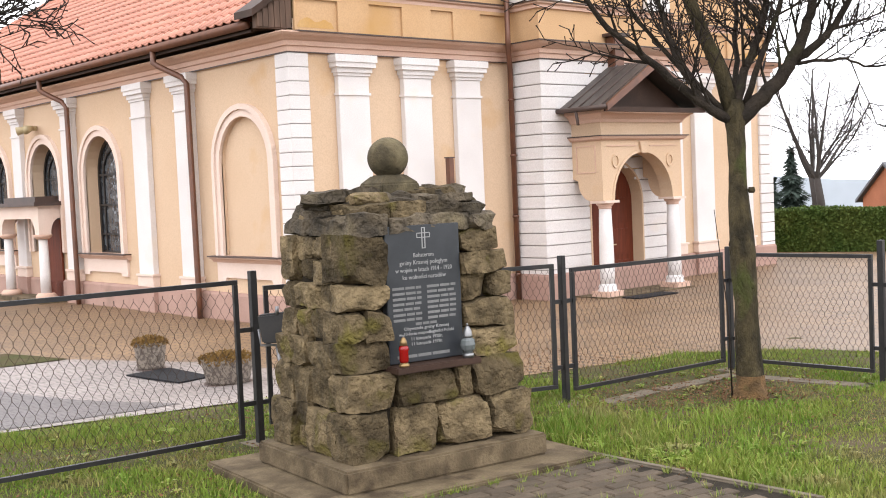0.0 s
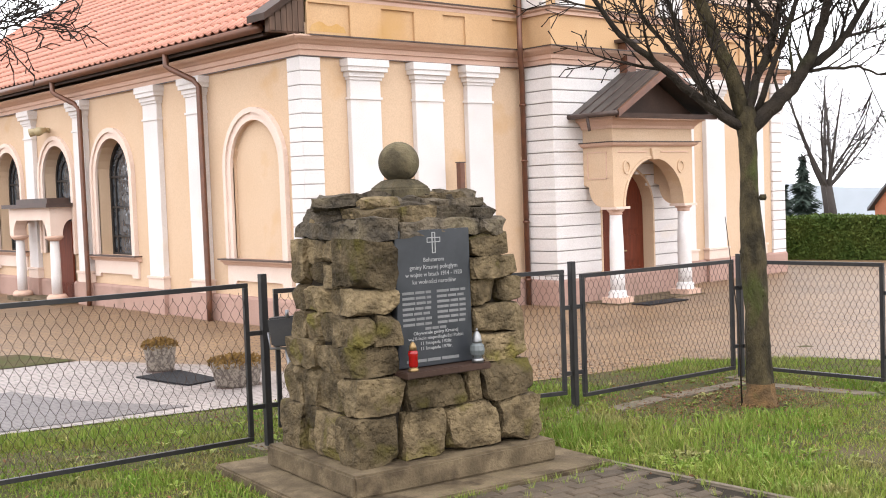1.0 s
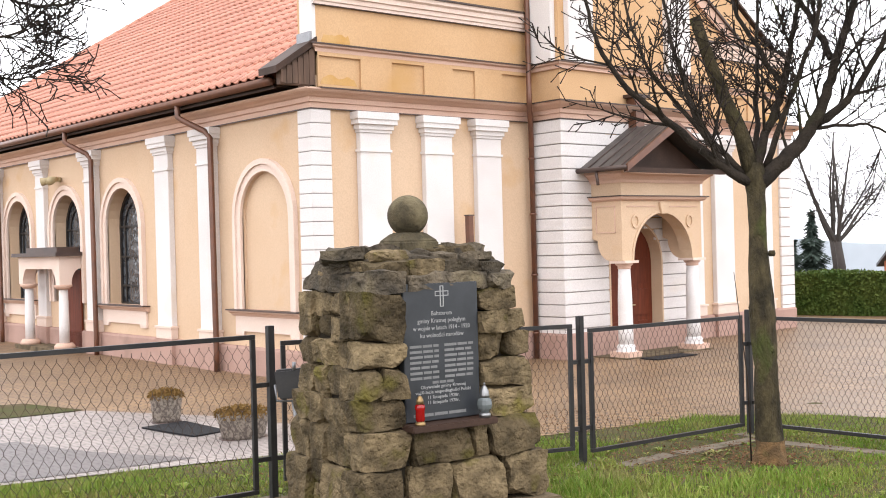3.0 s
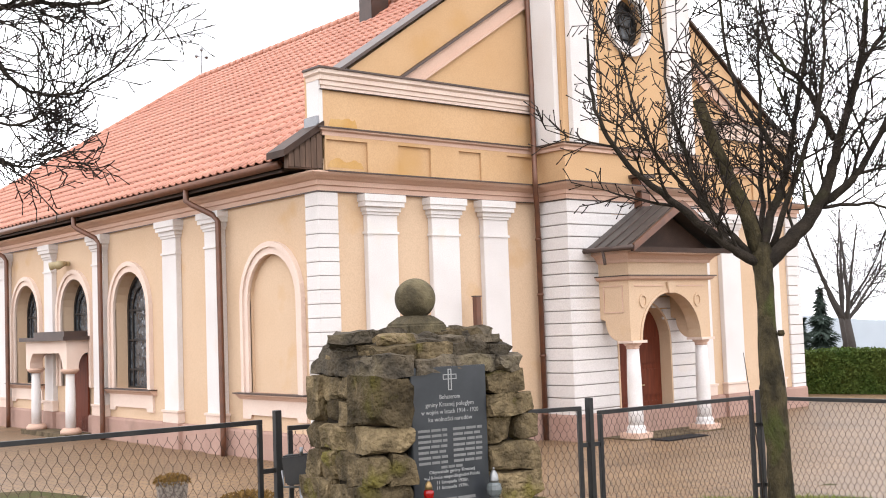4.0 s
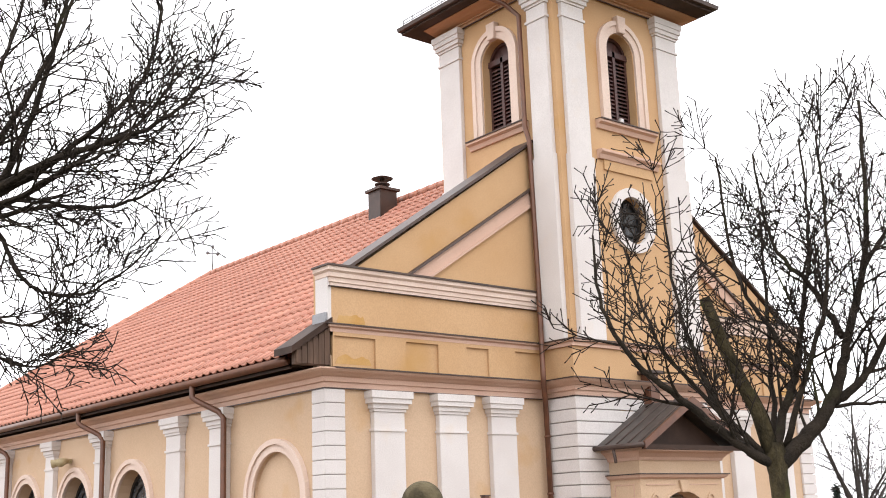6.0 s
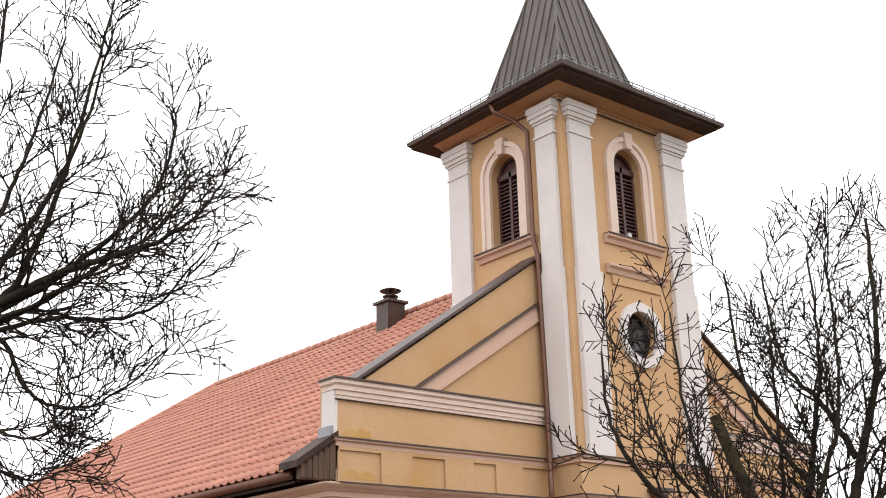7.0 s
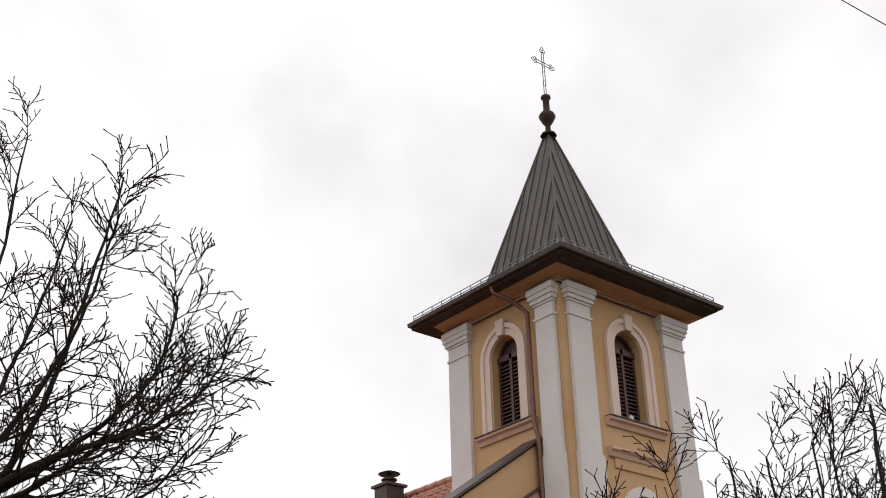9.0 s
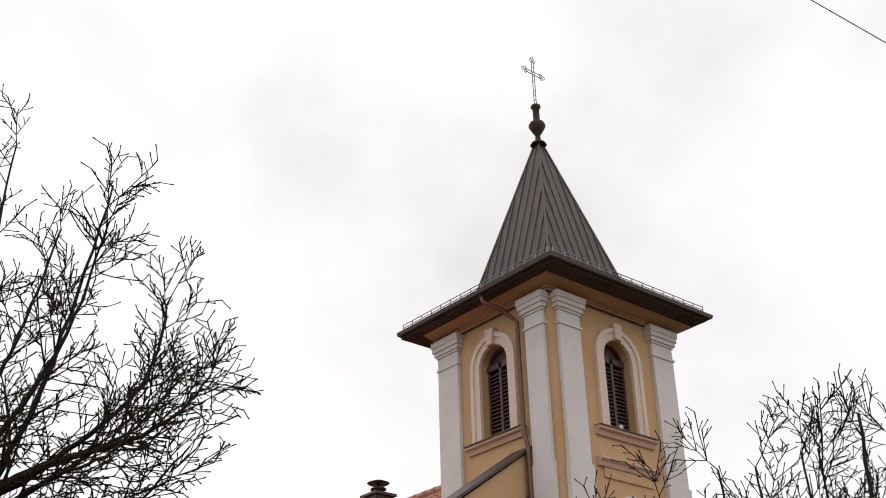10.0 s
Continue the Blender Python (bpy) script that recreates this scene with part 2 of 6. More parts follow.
# ---- mesh helpers ----
class Shape:
    def __init__(self):
        self.v, self.f, self.s = [], [], []

    def add(self, verts, faces, smooth=False):
        k = len(self.v)
        self.v += [tuple(p) for p in verts]
        self.f += [tuple(i + k for i in q) for q in faces]
        self.s += [smooth] * len(faces)
        return self

    def box(self, x0, x1, y0, y1, z0, z1):
        return self.add([(x, y, z) for z in (z0, z1) for x, y in ((x0, y0), (x1, y0), (x1, y1), (x0, y1))],
                        [(3, 2, 1, 0), (4, 5, 6, 7), (0, 1, 5, 4), (1, 2, 6, 5), (2, 3, 7, 6), (3, 0, 4, 7)])

    def prism(self, poly, axis, a, b, smooth=False):
        """A polygon extruded along x, y or z from a to b."""
        put = {"x": lambda p, q, d: (d, p, q), "y": lambda p, q, d: (p, d, q), "z": lambda p, q, d: (p, q, d)}[axis]
        n = len(poly)
        self.add([put(p, q, d) for d in (a, b) for p, q in poly], [tuple(range(n)), tuple(range(2 * n - 1, n - 1, -1))])
        k = len(self.v) - 2 * n
        self.f += [(k + i, k + (i + 1) % n, k + n + (i + 1) % n, k + n + i) for i in range(n)]
        self.s += [smooth] * n
        return self

    def ring(self, inner, outer, axis, a, b):
        """A band between two open lines of equal length, extruded."""
        put = {"x": lambda p, q, d: (d, p, q), "y": lambda p, q, d: (p, d, q), "z": lambda p, q, d: (p, q, d)}[axis]
        n = len(inner)
        verts = [put(*p, d) for d in (a, b) for line in (inner, outer) for p in line]
        faces = []
        for i in range(n - 1):
            faces += [(i, i + 1, n + i + 1, n + i), (2 * n + i, 3 * n + i, 3 * n + i + 1, 2 * n + i + 1),
                      (i, 2 * n + i, 2 * n + i + 1, i + 1), (n + i, n + i + 1, 3 * n + i + 1, 3 * n + i)]
        faces += [(0, n, 3 * n, 2 * n), (n - 1, 3 * n - 1, 4 * n - 1, 2 * n - 1)]
        return self.add(verts, faces)

    def tube(self, pts, radii, n=8, cap=True):
        pts = [Vector(p) for p in pts]
        radii = [radii] * len(pts) if isinstance(radii, (int, float)) else radii
        verts, faces = [], []
        side = None
        for i, p in enumerate(pts):
            way = (pts[min(i + 1, len(pts) - 1)] - pts[max(i - 1, 0)]).normalized()
            if side is None:
                side = way.orthogonal().normalized()
            side = (side - way * side.dot(way)).normalized()
            up = way.cross(side)
            for k in range(n):
                a = 2 * math.pi * k / n
                verts.append(p + radii[i] * (math.cos(a) * side + math.sin(a) * up))
        for i in range(len(pts) - 1):
            for k in range(n):
                faces.append((i * n + k, i * n + (k + 1) % n, (i + 1) * n + (k + 1) % n, (i + 1) * n + k))
        if cap:
            faces += [tuple(range(n - 1, -1, -1)), tuple(range((len(pts) - 1) * n, len(pts) * n))]
        return self.add(verts, faces, True)

    def lathe(self, profile, x=0, y=0, z=0, n=24):
        verts = [(x + r * math.cos(2 * math.pi * k / n), y + r * math.sin(2 * math.pi * k / n), z + h) for r, h in profile for k in range(n)]
        faces = [(i * n + k, i * n + (k + 1) % n, (i + 1) * n + (k + 1) % n, (i + 1) * n + k) for i in range(len(profile) - 1) for k in range(n)]
        self.add(verts, faces, True)
        m = len(profile) - 1
        k = len(self.v) - len(verts)
        self.f += [tuple(k + i for i in range(n - 1, -1, -1)), tuple(k + m * n + i for i in range(n))]
        self.s += [False, False]
        return self

    def sweep(self, profile, path, closed=False):
        """A closed profile of (out, z) along a plan line, mitred at its corners; out is to the right of the way."""
        n, m = len(path), len(profile)
        pts = [Vector(p) for p in path]
        verts = []
        for i, p in enumerate(pts):
            ds = []
            if i > 0:
                ds.append((p - pts[i - 1]).normalized())
            if i < n - 1:
                ds.append((pts[i + 1] - p).normalized())
            ns = [Vector((d.y, -d.x)) for d in ds]
            mit = sum(ns, Vector((0, 0))) / len(ns)
            mit = mit / mit.length_squared
            verts += [(p.x + mit.x * o, p.y + mit.y * o, z) for o, z in profile]
        faces = [(i * m + k, i * m + (k + 1) % m, (i + 1) * m + (k + 1) % m, (i + 1) * m + k) for i in range(n - 1) for k in range(m)]
        faces += [tuple(range(m)), tuple(range(n * m - 1, (n - 1) * m - 1, -1))]
        return self.add(verts, faces)

    def mesh(self, name, material, bevel=0.0, fix=True, weld=False):
        me = bpy.data.meshes.new(name)
        me.from_pydata(self.v, [], self.f)
        for p, s in zip(me.polygons, self.s):
            p.use_smooth = s
        if fix or bevel:
            bm = bmesh.new()
            bm.from_mesh(me)
            if fix:
                bmesh.ops.recalc_face_normals(bm, faces=bm.faces)
            if weld:
                bmesh.ops.remove_doubles(bm, verts=bm.verts[:], dist=0.001)
            if bevel:
                bmesh.ops.bevel(bm, geom=bm.edges[:], offset=bevel, segments=2, affect="EDGES", clamp_overlap=True)
            bm.to_mesh(me)
            bm.free()
        me.materials.append(material)
        return me


def thing(name, label, category, at=(0, 0, 0), group="", kind=""):
    ob = new(name)
    ob.location = at
    ob.empty_display_size = 0.2
    return tagged(ob, label, category, group, kind)


def part(name, shape, material, parent, label="", bevel=0.0, fix=True, weld=False):
    """One mesh under a thing or a part, its shape given in the world's metres."""
    ob = new(name, shape.mesh(name, material, bevel, fix, weld) if isinstance(shape, Shape) else shape)
    if parent is not None:
        ob.parent = parent
        top = parent
        off = Vector(parent.location)
        while top.parent is not None:
            top = top.parent
            off += Vector(top.location)
        ob.location = -off
    return tagged(ob, label)


def whole(name, shape, material, label, category, group="", kind="", bevel=0.0, fix=True):
    return tagged(new(name, shape.mesh(name, material, bevel, fix)), label, category, group, kind)


def arch(c, half, z0, zs, n=14, rise=None):
    """An upright arched outline, from the left foot over the crown to the right foot: (across, z)."""
    rise = half if rise is None else rise
    top = [(c - half * math.cos(math.pi * i / n), zs + rise * math.sin(math.pi * i / n)) for i in range(n + 1)]
    return [(c - half, z0)] + top + [(c + half, z0)]


# ---- ground ----
G = -0.22


def gz(x, y):
    """The lawn lies level; beyond the fence the yard falls gently to the church."""
    d = max(y - 7.9, x - 10.0)
    k = min(1.0, max(0.0, d / 4.5))
    return G * k * k * (3 - 2 * k) - 0.08 * min(90.0, max(0.0, x - 31.0))


def sheet(name, poly, lift, material, label, cuts=0.5):
    bm = bmesh.new()
    bm.faces.new([bm.verts.new((x, y, 0)) for x, y in poly])
    k = 0.0
    while k <= 4.6:
        for co, no in (((0, 7.9 + k, 0), (0, 1, 0)), ((10.0 + k, 0, 0), (1, 0, 0))):
            bmesh.ops.bisect_plane(bm, geom=bm.verts[:] + bm.edges[:] + bm.faces[:], plane_co=co, plane_no=no)
        k += cuts
    bmesh.ops.triangulate(bm, faces=bm.faces[:])
    for v in bm.verts:
        v.co.z = gz(v.co.x, v.co.y) + lift
    bmesh.ops.recalc_face_normals(bm, faces=bm.faces)
    if sum(f.normal.z for f in bm.faces) < 0:
        bmesh.ops.reverse_faces(bm, faces=bm.faces)
    me = bpy.data.meshes.new(name)
    bm.to_mesh(me)
    bm.free()
    me.materials.append(material)
    return tagged(new(name, me), label, "paving" if "pav" in name else "ground", kind="structure")


def build_ground():
    xs = [-900, -300, -80, -25] + [-10 + 0.5 * i for i in range(61)] + [25, 31, 36, 60, 121, 300, 900]
    ys = [-900, -300, -80, -20, -8] + [-2 + 0.5 * i for i in range(41)] + [22, 30, 50, 90, 300, 900]
    s = Shape()
    s.add([(x, y, gz(x, y) + (0.012 * noise.noise((x, y, 0)) if -10 < x < 20 and -2 < y < 8 else 0)) for y in ys for x in xs],
          [(j * len(xs) + i, j * len(xs) + i + 1, (j + 1) * len(xs) + i + 1, (j + 1) * len(xs) + i) for j in range(len(ys) - 1) for i in range(len(xs) - 1)], True)
    whole("ground", s, SOIL, "trodden spring lawn with bare brown patches", "ground", kind="structure", fix=False)
    sheet("pavement_yard", [(-30, 22), (-6, 13.0), (3.5, 10.12), (5.5, 9.35), (7.7, 8.0), (9.9, 7.5), (10.9, 6.7), (12.2, 4.2), (13, -12), (30, -12), (30, 60), (-30, 60)], 0.006, TANPAVE,
          "tan brown block paving of the church yard")
    sheet("pavement_path", [(-14, 17.2), (-6, 13.0), (3.5, 10.12), (5.5, 9.35), (7.3, 8.25), (7.45, 10.8), (7.2, 12.9), (6.2, 14.9), (5.2, 15.0), (-14, 20)], 0.012, GREYPAVE,
          "light grey block paving path beside the lawn")
    sheet("pavement_band", [(-10, 14.6), (3.3, 10.35), (4.75, 10.0), (5.2, 9.95), (5.1, 10.6), (4.6, 13.05), (-10, 17.0)], 0.018, DARKPAVE, "dark grey block paving band in the path")
    sheet("ground_verge", [(-9, 18.6), (5.29, 15.0), (6.18, 14.95), (5.85, 16.3), (-9, 21)], 0.02, SOIL, "small strip of lawn in the paving")
    s = Shape()
    pts = [(-900, 0)] + [(-900 + 60 * i, 22 + 14 * math.sin(i * 0.7) + 9 * math.sin(i * 1.9)) for i in range(31)] + [(900, 0)]
    s.prism([(0.7 * p, 0.24 * q - 2.0 if q else -14) for p, q in pts], "y", 0, 6)
    hill = whole("backdrop", s, HILL, "pale hills far off in the haze", "hills", kind="structure")
    hill.matrix_world = pose(217, 125, 0, 0, 0, -60)


build_ground()


# ---- the church ----
S, F = 9.97, 14.97
XR = 23.0
XC = 16.48
TL, TR, TF, TB = 14.74, 18.34, 14.2, 17.62
A0 = 10.09
church = thing("church", "apricot plastered village church with white pilasters and red tiled roof", "church", (S, F, G))


def strips(s, axis, lo, hi, z0, z1, holes, a, b):
    """A wall from lo to hi with arched openings (centre, half, foot, springing), extruded from a to b."""
    at = lo
    for c, half, zb, zs in sorted(holes):
        s.prism([(at, z0), (c - half, z0), (c - half, z1), (at, z1)], axis, a, b)
        if zb > z0:
            s.prism([(c - half, z0), (c + half, z0), (c + half, zb), (c - half, zb)], axis, a, b)
        top = arch(c, half, zs, zs)[1:-1]
        s.prism([(c + half, z1), (c - half, z1)] + top, axis, a, b)
        at = c + half
    s.prism([(at, z0), (hi, z0), (hi, z1), (at, z1)], axis, a, b)
    return s


WH, WZ, WS = 0.77, 0.84, 2.44
HOLES = [(16.40, 0.76, 0.87, 2.43), (21.88, WH, WZ, WS), (24.74, WH, WZ, WS), (27.70, WH, WZ, WS), (31.2, WH, WZ, WS), (34.2, WH, WZ, WS)]


def build_walls():
    s = Shape()
    strips(s, "x", F, 37.4, G, 4.6, HOLES, S, S + 0.5)
    wall = part("wall", s, PLASTER, church, "apricot plaster side wall", weld=True)
    part("blind_recess", Shape().prism(arch(16.40, 0.77, 0.86, 2.43), "x", S + 0.07, S + 0.3), PLASTER, wall, "blind arched plaster niche")
    s = Shape().box(S + 0.5, TL, F, F + 0.5, G, 4.385)
    part("wall", s, PLASTER, church, "apricot plaster front wall")
    part("wall", Shape().box(TR, XR, F, F + 0.5, G, 4.385), PLASTER, church, "apricot plaster front wall")
    part("wall", Shape().box(XR - 0.5, XR, F + 0.5, 37.4, G, 4.6), PLASTER, church)
    part("wall", Shape().box(S + 0.5, XR - 0.5, 36.9, 37.4, G, 4.6), PLASTER, church)
    # attic and gable over the front
    for x0, x1 in ((A0, TL), (TR, XR - 0.03)):
        s = Shape().box(x0, x1, F - 0.003, F + 0.5, 4.39, 6.04)
        at = part("attic", s, UPPER, church, "attic wall with recessed panels")
    s = Shape().prism([(10.55, 6.04), (XR - 0.58, 6.04), (XC, 10.16)], "y", F + 0.004, F + 0.42)
    part("gable", s, UPPER, church, "plain plaster gable")
    part("pier_end", Shape().box(A0 - 0.07, A0, F - 0.01, F + 0.34, 5.1, 6.04), WHITE, church, "whitewashed end of the attic")
    for sx in (1, -1):
        f = lambda x: XC + sx * (x - XC)
        # verge flashing, sloping salmon moulding
        s = Shape().prism([(f(10.47), 6.06), (f(XC), 10.19), (f(XC), 10.25), (f(10.43), 6.09)], "y", F - 0.07, F + 0.48)
        part("verge_flashing", s, LEAD, church)
        s = Shape().prism([(f(11.65), 6.06), (f(14.70), 8.08), (f(14.70), 7.76), (f(12.12), 6.06)], "y", F - 0.045, F + 0.02)
        band = part("raking_moulding", s, PINK, church, "salmon raking moulding")
        part("flashing", Shape().prism([(f(11.60), 6.06), (f(14.70), 8.12), (f(14.70), 8.07), (f(11.68), 6.06)], "y", F - 0.10, F + 0.02), LEAD, band)
        part("fillet", Shape().prism([(f(12.05), 6.06), (f(14.70), 7.80), (f(14.70), 7.75), (f(12.13), 6.06)], "y", F - 0.065, F + 0.02), PINK, band)
        # recessed attic panels are framed by proud strips
        s = Shape()
        for a, b in ((A0, 10.12), (10.92, 11.55), (12.24, 12.87), (13.38, 14.02)):
            s.box(*sorted((f(a), f(b))), F - 0.045, F + 0.02, 4.41, 4.97)
        s.box(*sorted((f(A0), f(TL))), F - 0.046, F + 0.02, 4.91, 4.97)
        part("attic_panel_frame", s, UPPER, church, "raised plaster framing of the attic panels")
        for a, b, z0, z1 in ((10.16, 10.86, 4.47, 4.60), (10.2, 10.75, 5.13, 5.27), (12.3, 12.8, 4.47, 4.51)):
            top = [(a + (b - a) * k / 14, z1 + (z1 - z0) * (0.5 * noise.noise((a * 3 + k * 0.45, z0, 0.3)) - (0.8 if k in (0, 14) else 0.15))) for k in range(14, -1, -1)]
            part("damp_stain", Shape().prism([(f(x), z) for x, z in [(a, z0), (b, z0)] + top], "y", F - 0.007, F), OCHRE, church, "ochre damp stain on the plaster")


def mould(z, outs, step):
    return [(-0.02, z)] + [(o, z + i * step) for i, o in enumerate(outs)] + [(-0.02, z + (len(outs) - 1) * step)]


def build_cornices():
    line = [(S, 37.3), (S, F), (TL, F), (TL, TF), (TR, TF), (TR, F), (XR, F), (XR, 37.3)]
    line = [Vector(p) for p in line]
    main = [(-0.02, 4.085), (0.05, 4.085), (0.05, 4.17), (0.085, 4.175), (0.085, 4.25), (0.13, 4.265), (0.16, 4.285), (0.24, 4.315), (0.28, 4.345), (0.28, 4.365), (-0.02, 4.37)]
    c = part("cornice", Shape().sweep(main, line), PINK, church, "salmon stepped cornice")
    part("flashing", Shape().sweep([(-0.02, 4.37), (0.31, 4.36), (0.31, 4.38), (-0.02, 4.40)], line[1:-1]), LEAD, c)
    # dark strip that draws the shadow line under the cornice
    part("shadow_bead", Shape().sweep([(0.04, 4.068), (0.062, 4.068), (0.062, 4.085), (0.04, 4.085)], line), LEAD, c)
    band = [(A0, F + 0.5), (A0, F), *[tuple(p) for p in line[2:-1]], (XR, F + 0.5)]
    m = part("attic_band", Shape().sweep([(-0.02, 4.97), (0.05, 4.97), (0.05, 5.03), (0.10, 5.05), (0.10, 5.085), (-0.02, 5.09)], band), PINK, church, "salmon string course")
    part("flashing", Shape().sweep([(-0.02, 5.09), (0.13, 5.08), (0.13, 5.10), (-0.02, 5.12)], band), LEAD, m)
    for a, b in (([(A0, F + 0.34), (A0, F), (TL, F)], 0), ([(TR, F), (XR, F), (XR, F + 0.5)], 1)):
        top = [(-0.02, 5.71), (0.03, 5.71), (0.03, 5.77), (0.05, 5.78), (0.05, 5.85), (0.08, 5.86), (0.08, 5.93), (0.12, 5.96), (0.12, 6.025), (-0.02, 6.03)]
        m = part("attic_coping", Shape().sweep(top, a), CREAM, church, "pale pink stepped coping")
        part("flashing", Shape().sweep([(-0.5, 6.04), (0.15, 6.025), (0.15, 6.055), (-0.5, 6.075)], a), LEAD, m)
        # shade below the coping steps, drawn as thin dark strips
        for z in (5.705, 5.852):
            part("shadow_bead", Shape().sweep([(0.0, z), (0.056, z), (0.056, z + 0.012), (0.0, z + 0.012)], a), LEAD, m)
    p = part("plinth", Shape().sweep([(-0.02, G - 0.2), (0.07, G - 0.2), (0.07, 0.21), (0.05, 0.25), (-0.02, 0.26)], line), PLINTH, church, "dusky pink plinth")


def pilaster(kind, a, b, label="white pilaster with a stepped capital"):
    """On the front (x from a to b) or the side (y from a to b)."""
    def put(lo, hi, out, z0, z1):
        s = Shape()
        if kind == "x":
            return s.box(lo, hi, F - out, F, z0, z1)
        if kind == "y":
            return s.box(S - out, S, lo, hi, z0, z1)
    a, b = a + 0.03, b - 0.03
    p = part("pilaster", put(a, b, 0.11, 0.46, 3.73), WHITE, church, label, bevel=0.006)
    s = Shape()
    for out, z0, z1 in ((0.13, 3.73, 3.78), (0.155, 3.78, 3.86), (0.20, 3.86, 3.94), (0.22, 3.94, 4.055)):
        e = out - 0.11
        q = put(a - e, b + e, out, z0, z1)
        s.add(q.v, q.f)
    part("capital", s, WHITE, p)
    part("necking", put(a - 0.02, b + 0.02, 0.13, 3.42, 3.46), WHITE, p)
    part("base", put(a - 0.03, b + 0.03, 0.14, 0.26, 0.46), CREAM, p, "pale pink pilaster base", bevel=0.008)
    part("base_bead", put(a - 0.05, b + 0.05, 0.16, 0.46, 0.50), CREAM, p)
    part("pedestal", put(a - 0.04, b + 0.04, 0.15, G, 0.259), PLINTH, p)


def side_window(c, zb=WZ, blind=False, apron=True):
    half, zs = (0.76, 2.43) if blind else (WH, WS)
    w = part("window", Shape().ring(arch(c, half, zb, zs), arch(c, half + 0.12, zb, zs), "x", S - 0.05, S + 0.02), CREAM, church,
             "blind arched niche with pale pink surround" if blind else "tall arched church window with pale pink surround")
    part("outer_moulding", Shape().ring(arch(c, half + 0.12, zb, zs), arch(c, half + 0.21, zb, zs), "x", S - 0.085, S + 0.01), CREAM, w)
    if not blind:
        part("pane", Shape().prism(arch(c, half + 0.02, zb - 0.02, zs), "x", S + 0.30, S + 0.32), GLASS, w, "leaded church glass")
        s = Shape().ring(arch(c, half - 0.07, zb, zs), arch(c, half + 0.01, zb, zs), "x", S + 0.26, S + 0.31)
        s.ring(arch(c, half - 0.26, zb, zs - 0.02), arch(c, half - 0.225, zb, zs - 0.02), "x", S + 0.27, S + 0.305)
        for z in (zb + 0.02, 1.22, 1.82, 2.44):
            if z > zb:
                s.box(S + 0.265, S + 0.305, c - half, c + half, z - 0.02, z + 0.02)
        part("frame", s, IRON, w, "dark iron glazing bars")
    if apron:
        b = part("sill", Shape().sweep([(-0.02, zb - 0.10), (0.06, zb - 0.10), (0.10, zb - 0.05), (0.15, zb - 0.03), (0.15, zb), (-0.02, zb + 0.02)], [(S, c + half + 0.33), (S, c - half - 0.33)]), PINK, w)
        part("sill_flashing", Shape().box(S - 0.18, S + 0.05, c - half - 0.35, c + half + 0.35, zb - 0.006, zb + 0.016), LEAD, w)
        lo, hi, z1 = c - half - 0.24, c + half + 0.24, zb - 0.1
        s = Shape().prism([(lo, z1), (lo, z1 - 0.33), (lo + 0.25, z1 - 0.33), (lo + 0.29, z1 - 0.26), (hi - 0.29, z1 - 0.26), (hi - 0.25, z1 - 0.33), (hi, z1 - 0.33), (hi, z1)], "x", S - 0.045, S)
        part("apron", s, CREAM, w, "shaped plaster apron below the sill")


def build_side():
    for a, b in ((17.92, 18.56), (19.62, 20.26), (22.95, 23.58), (25.80, 26.36), (28.75, 29.4), (32.3, 32.9)):
        pilaster("y", a, b)
    for a, b in ((10.79, 11.46), (12.13, 12.79), (13.29, 13.93), (19.03, 19.67), (20.03, 20.74), (21.50, 22.17)):
        pilaster("x", a, b)
    side_window(16.40, 0.87, blind=True)
    for c in (21.88, 27.70, 31.2):
        side_window(c)
    side_window(24.74, 0.84, apron=False)
    # quoins, block by block
    n = 18
    h = (4.068 - 0.10) / n
    for i in range(n):
        z0, z1 = 0.10 + i * h + 0.006, 0.10 + (i + 1) * h - 0.006
        s = Shape().prism([(S - 0.05, F - 0.05), (S + 0.335, F - 0.05), (S + 0.335, F + 0.0), (S, F), (S, F + 0.32), (S - 0.05, F + 0.32)], "z", z0, z1)
        part("quoin_block", s, WHITE, church, bevel=0.006)
        s = Shape().prism([(XR + 0.05, F - 0.05), (XR - 0.45, F - 0.05), (XR - 0.45, F), (XR, F), (XR, F + 0.4), (XR + 0.05, F + 0.4)], "z", z0, z1)
        part("quoin_block", s, WHITE, church, bevel=0.006)
    part("quoin_backing", Shape().prism([(S - 0.035, F - 0.035), (S + 0.33, F - 0.035), (S + 0.33, F), (S, F), (S, F + 0.315), (S - 0.035, F + 0.315)], "z", 0.10, 4.068), JOINT, church)


def pipe(pts, r=0.05, label="brown painted downpipe"):
    p = part("downpipe", Shape().tube(pts, r, 10), COPPER, church, label)
    top = Vector(pts[-2])
    for z in (0.25, 1.3, 2.4, 3.4):
        if pts[-1][2] < z < top.z:
            part("pipe_clip", Shape().lathe([(r + 0.012, -0.02), (r + 0.012, 0.02)], top.x, top.y, z, 10), COPPER, p)
    return p


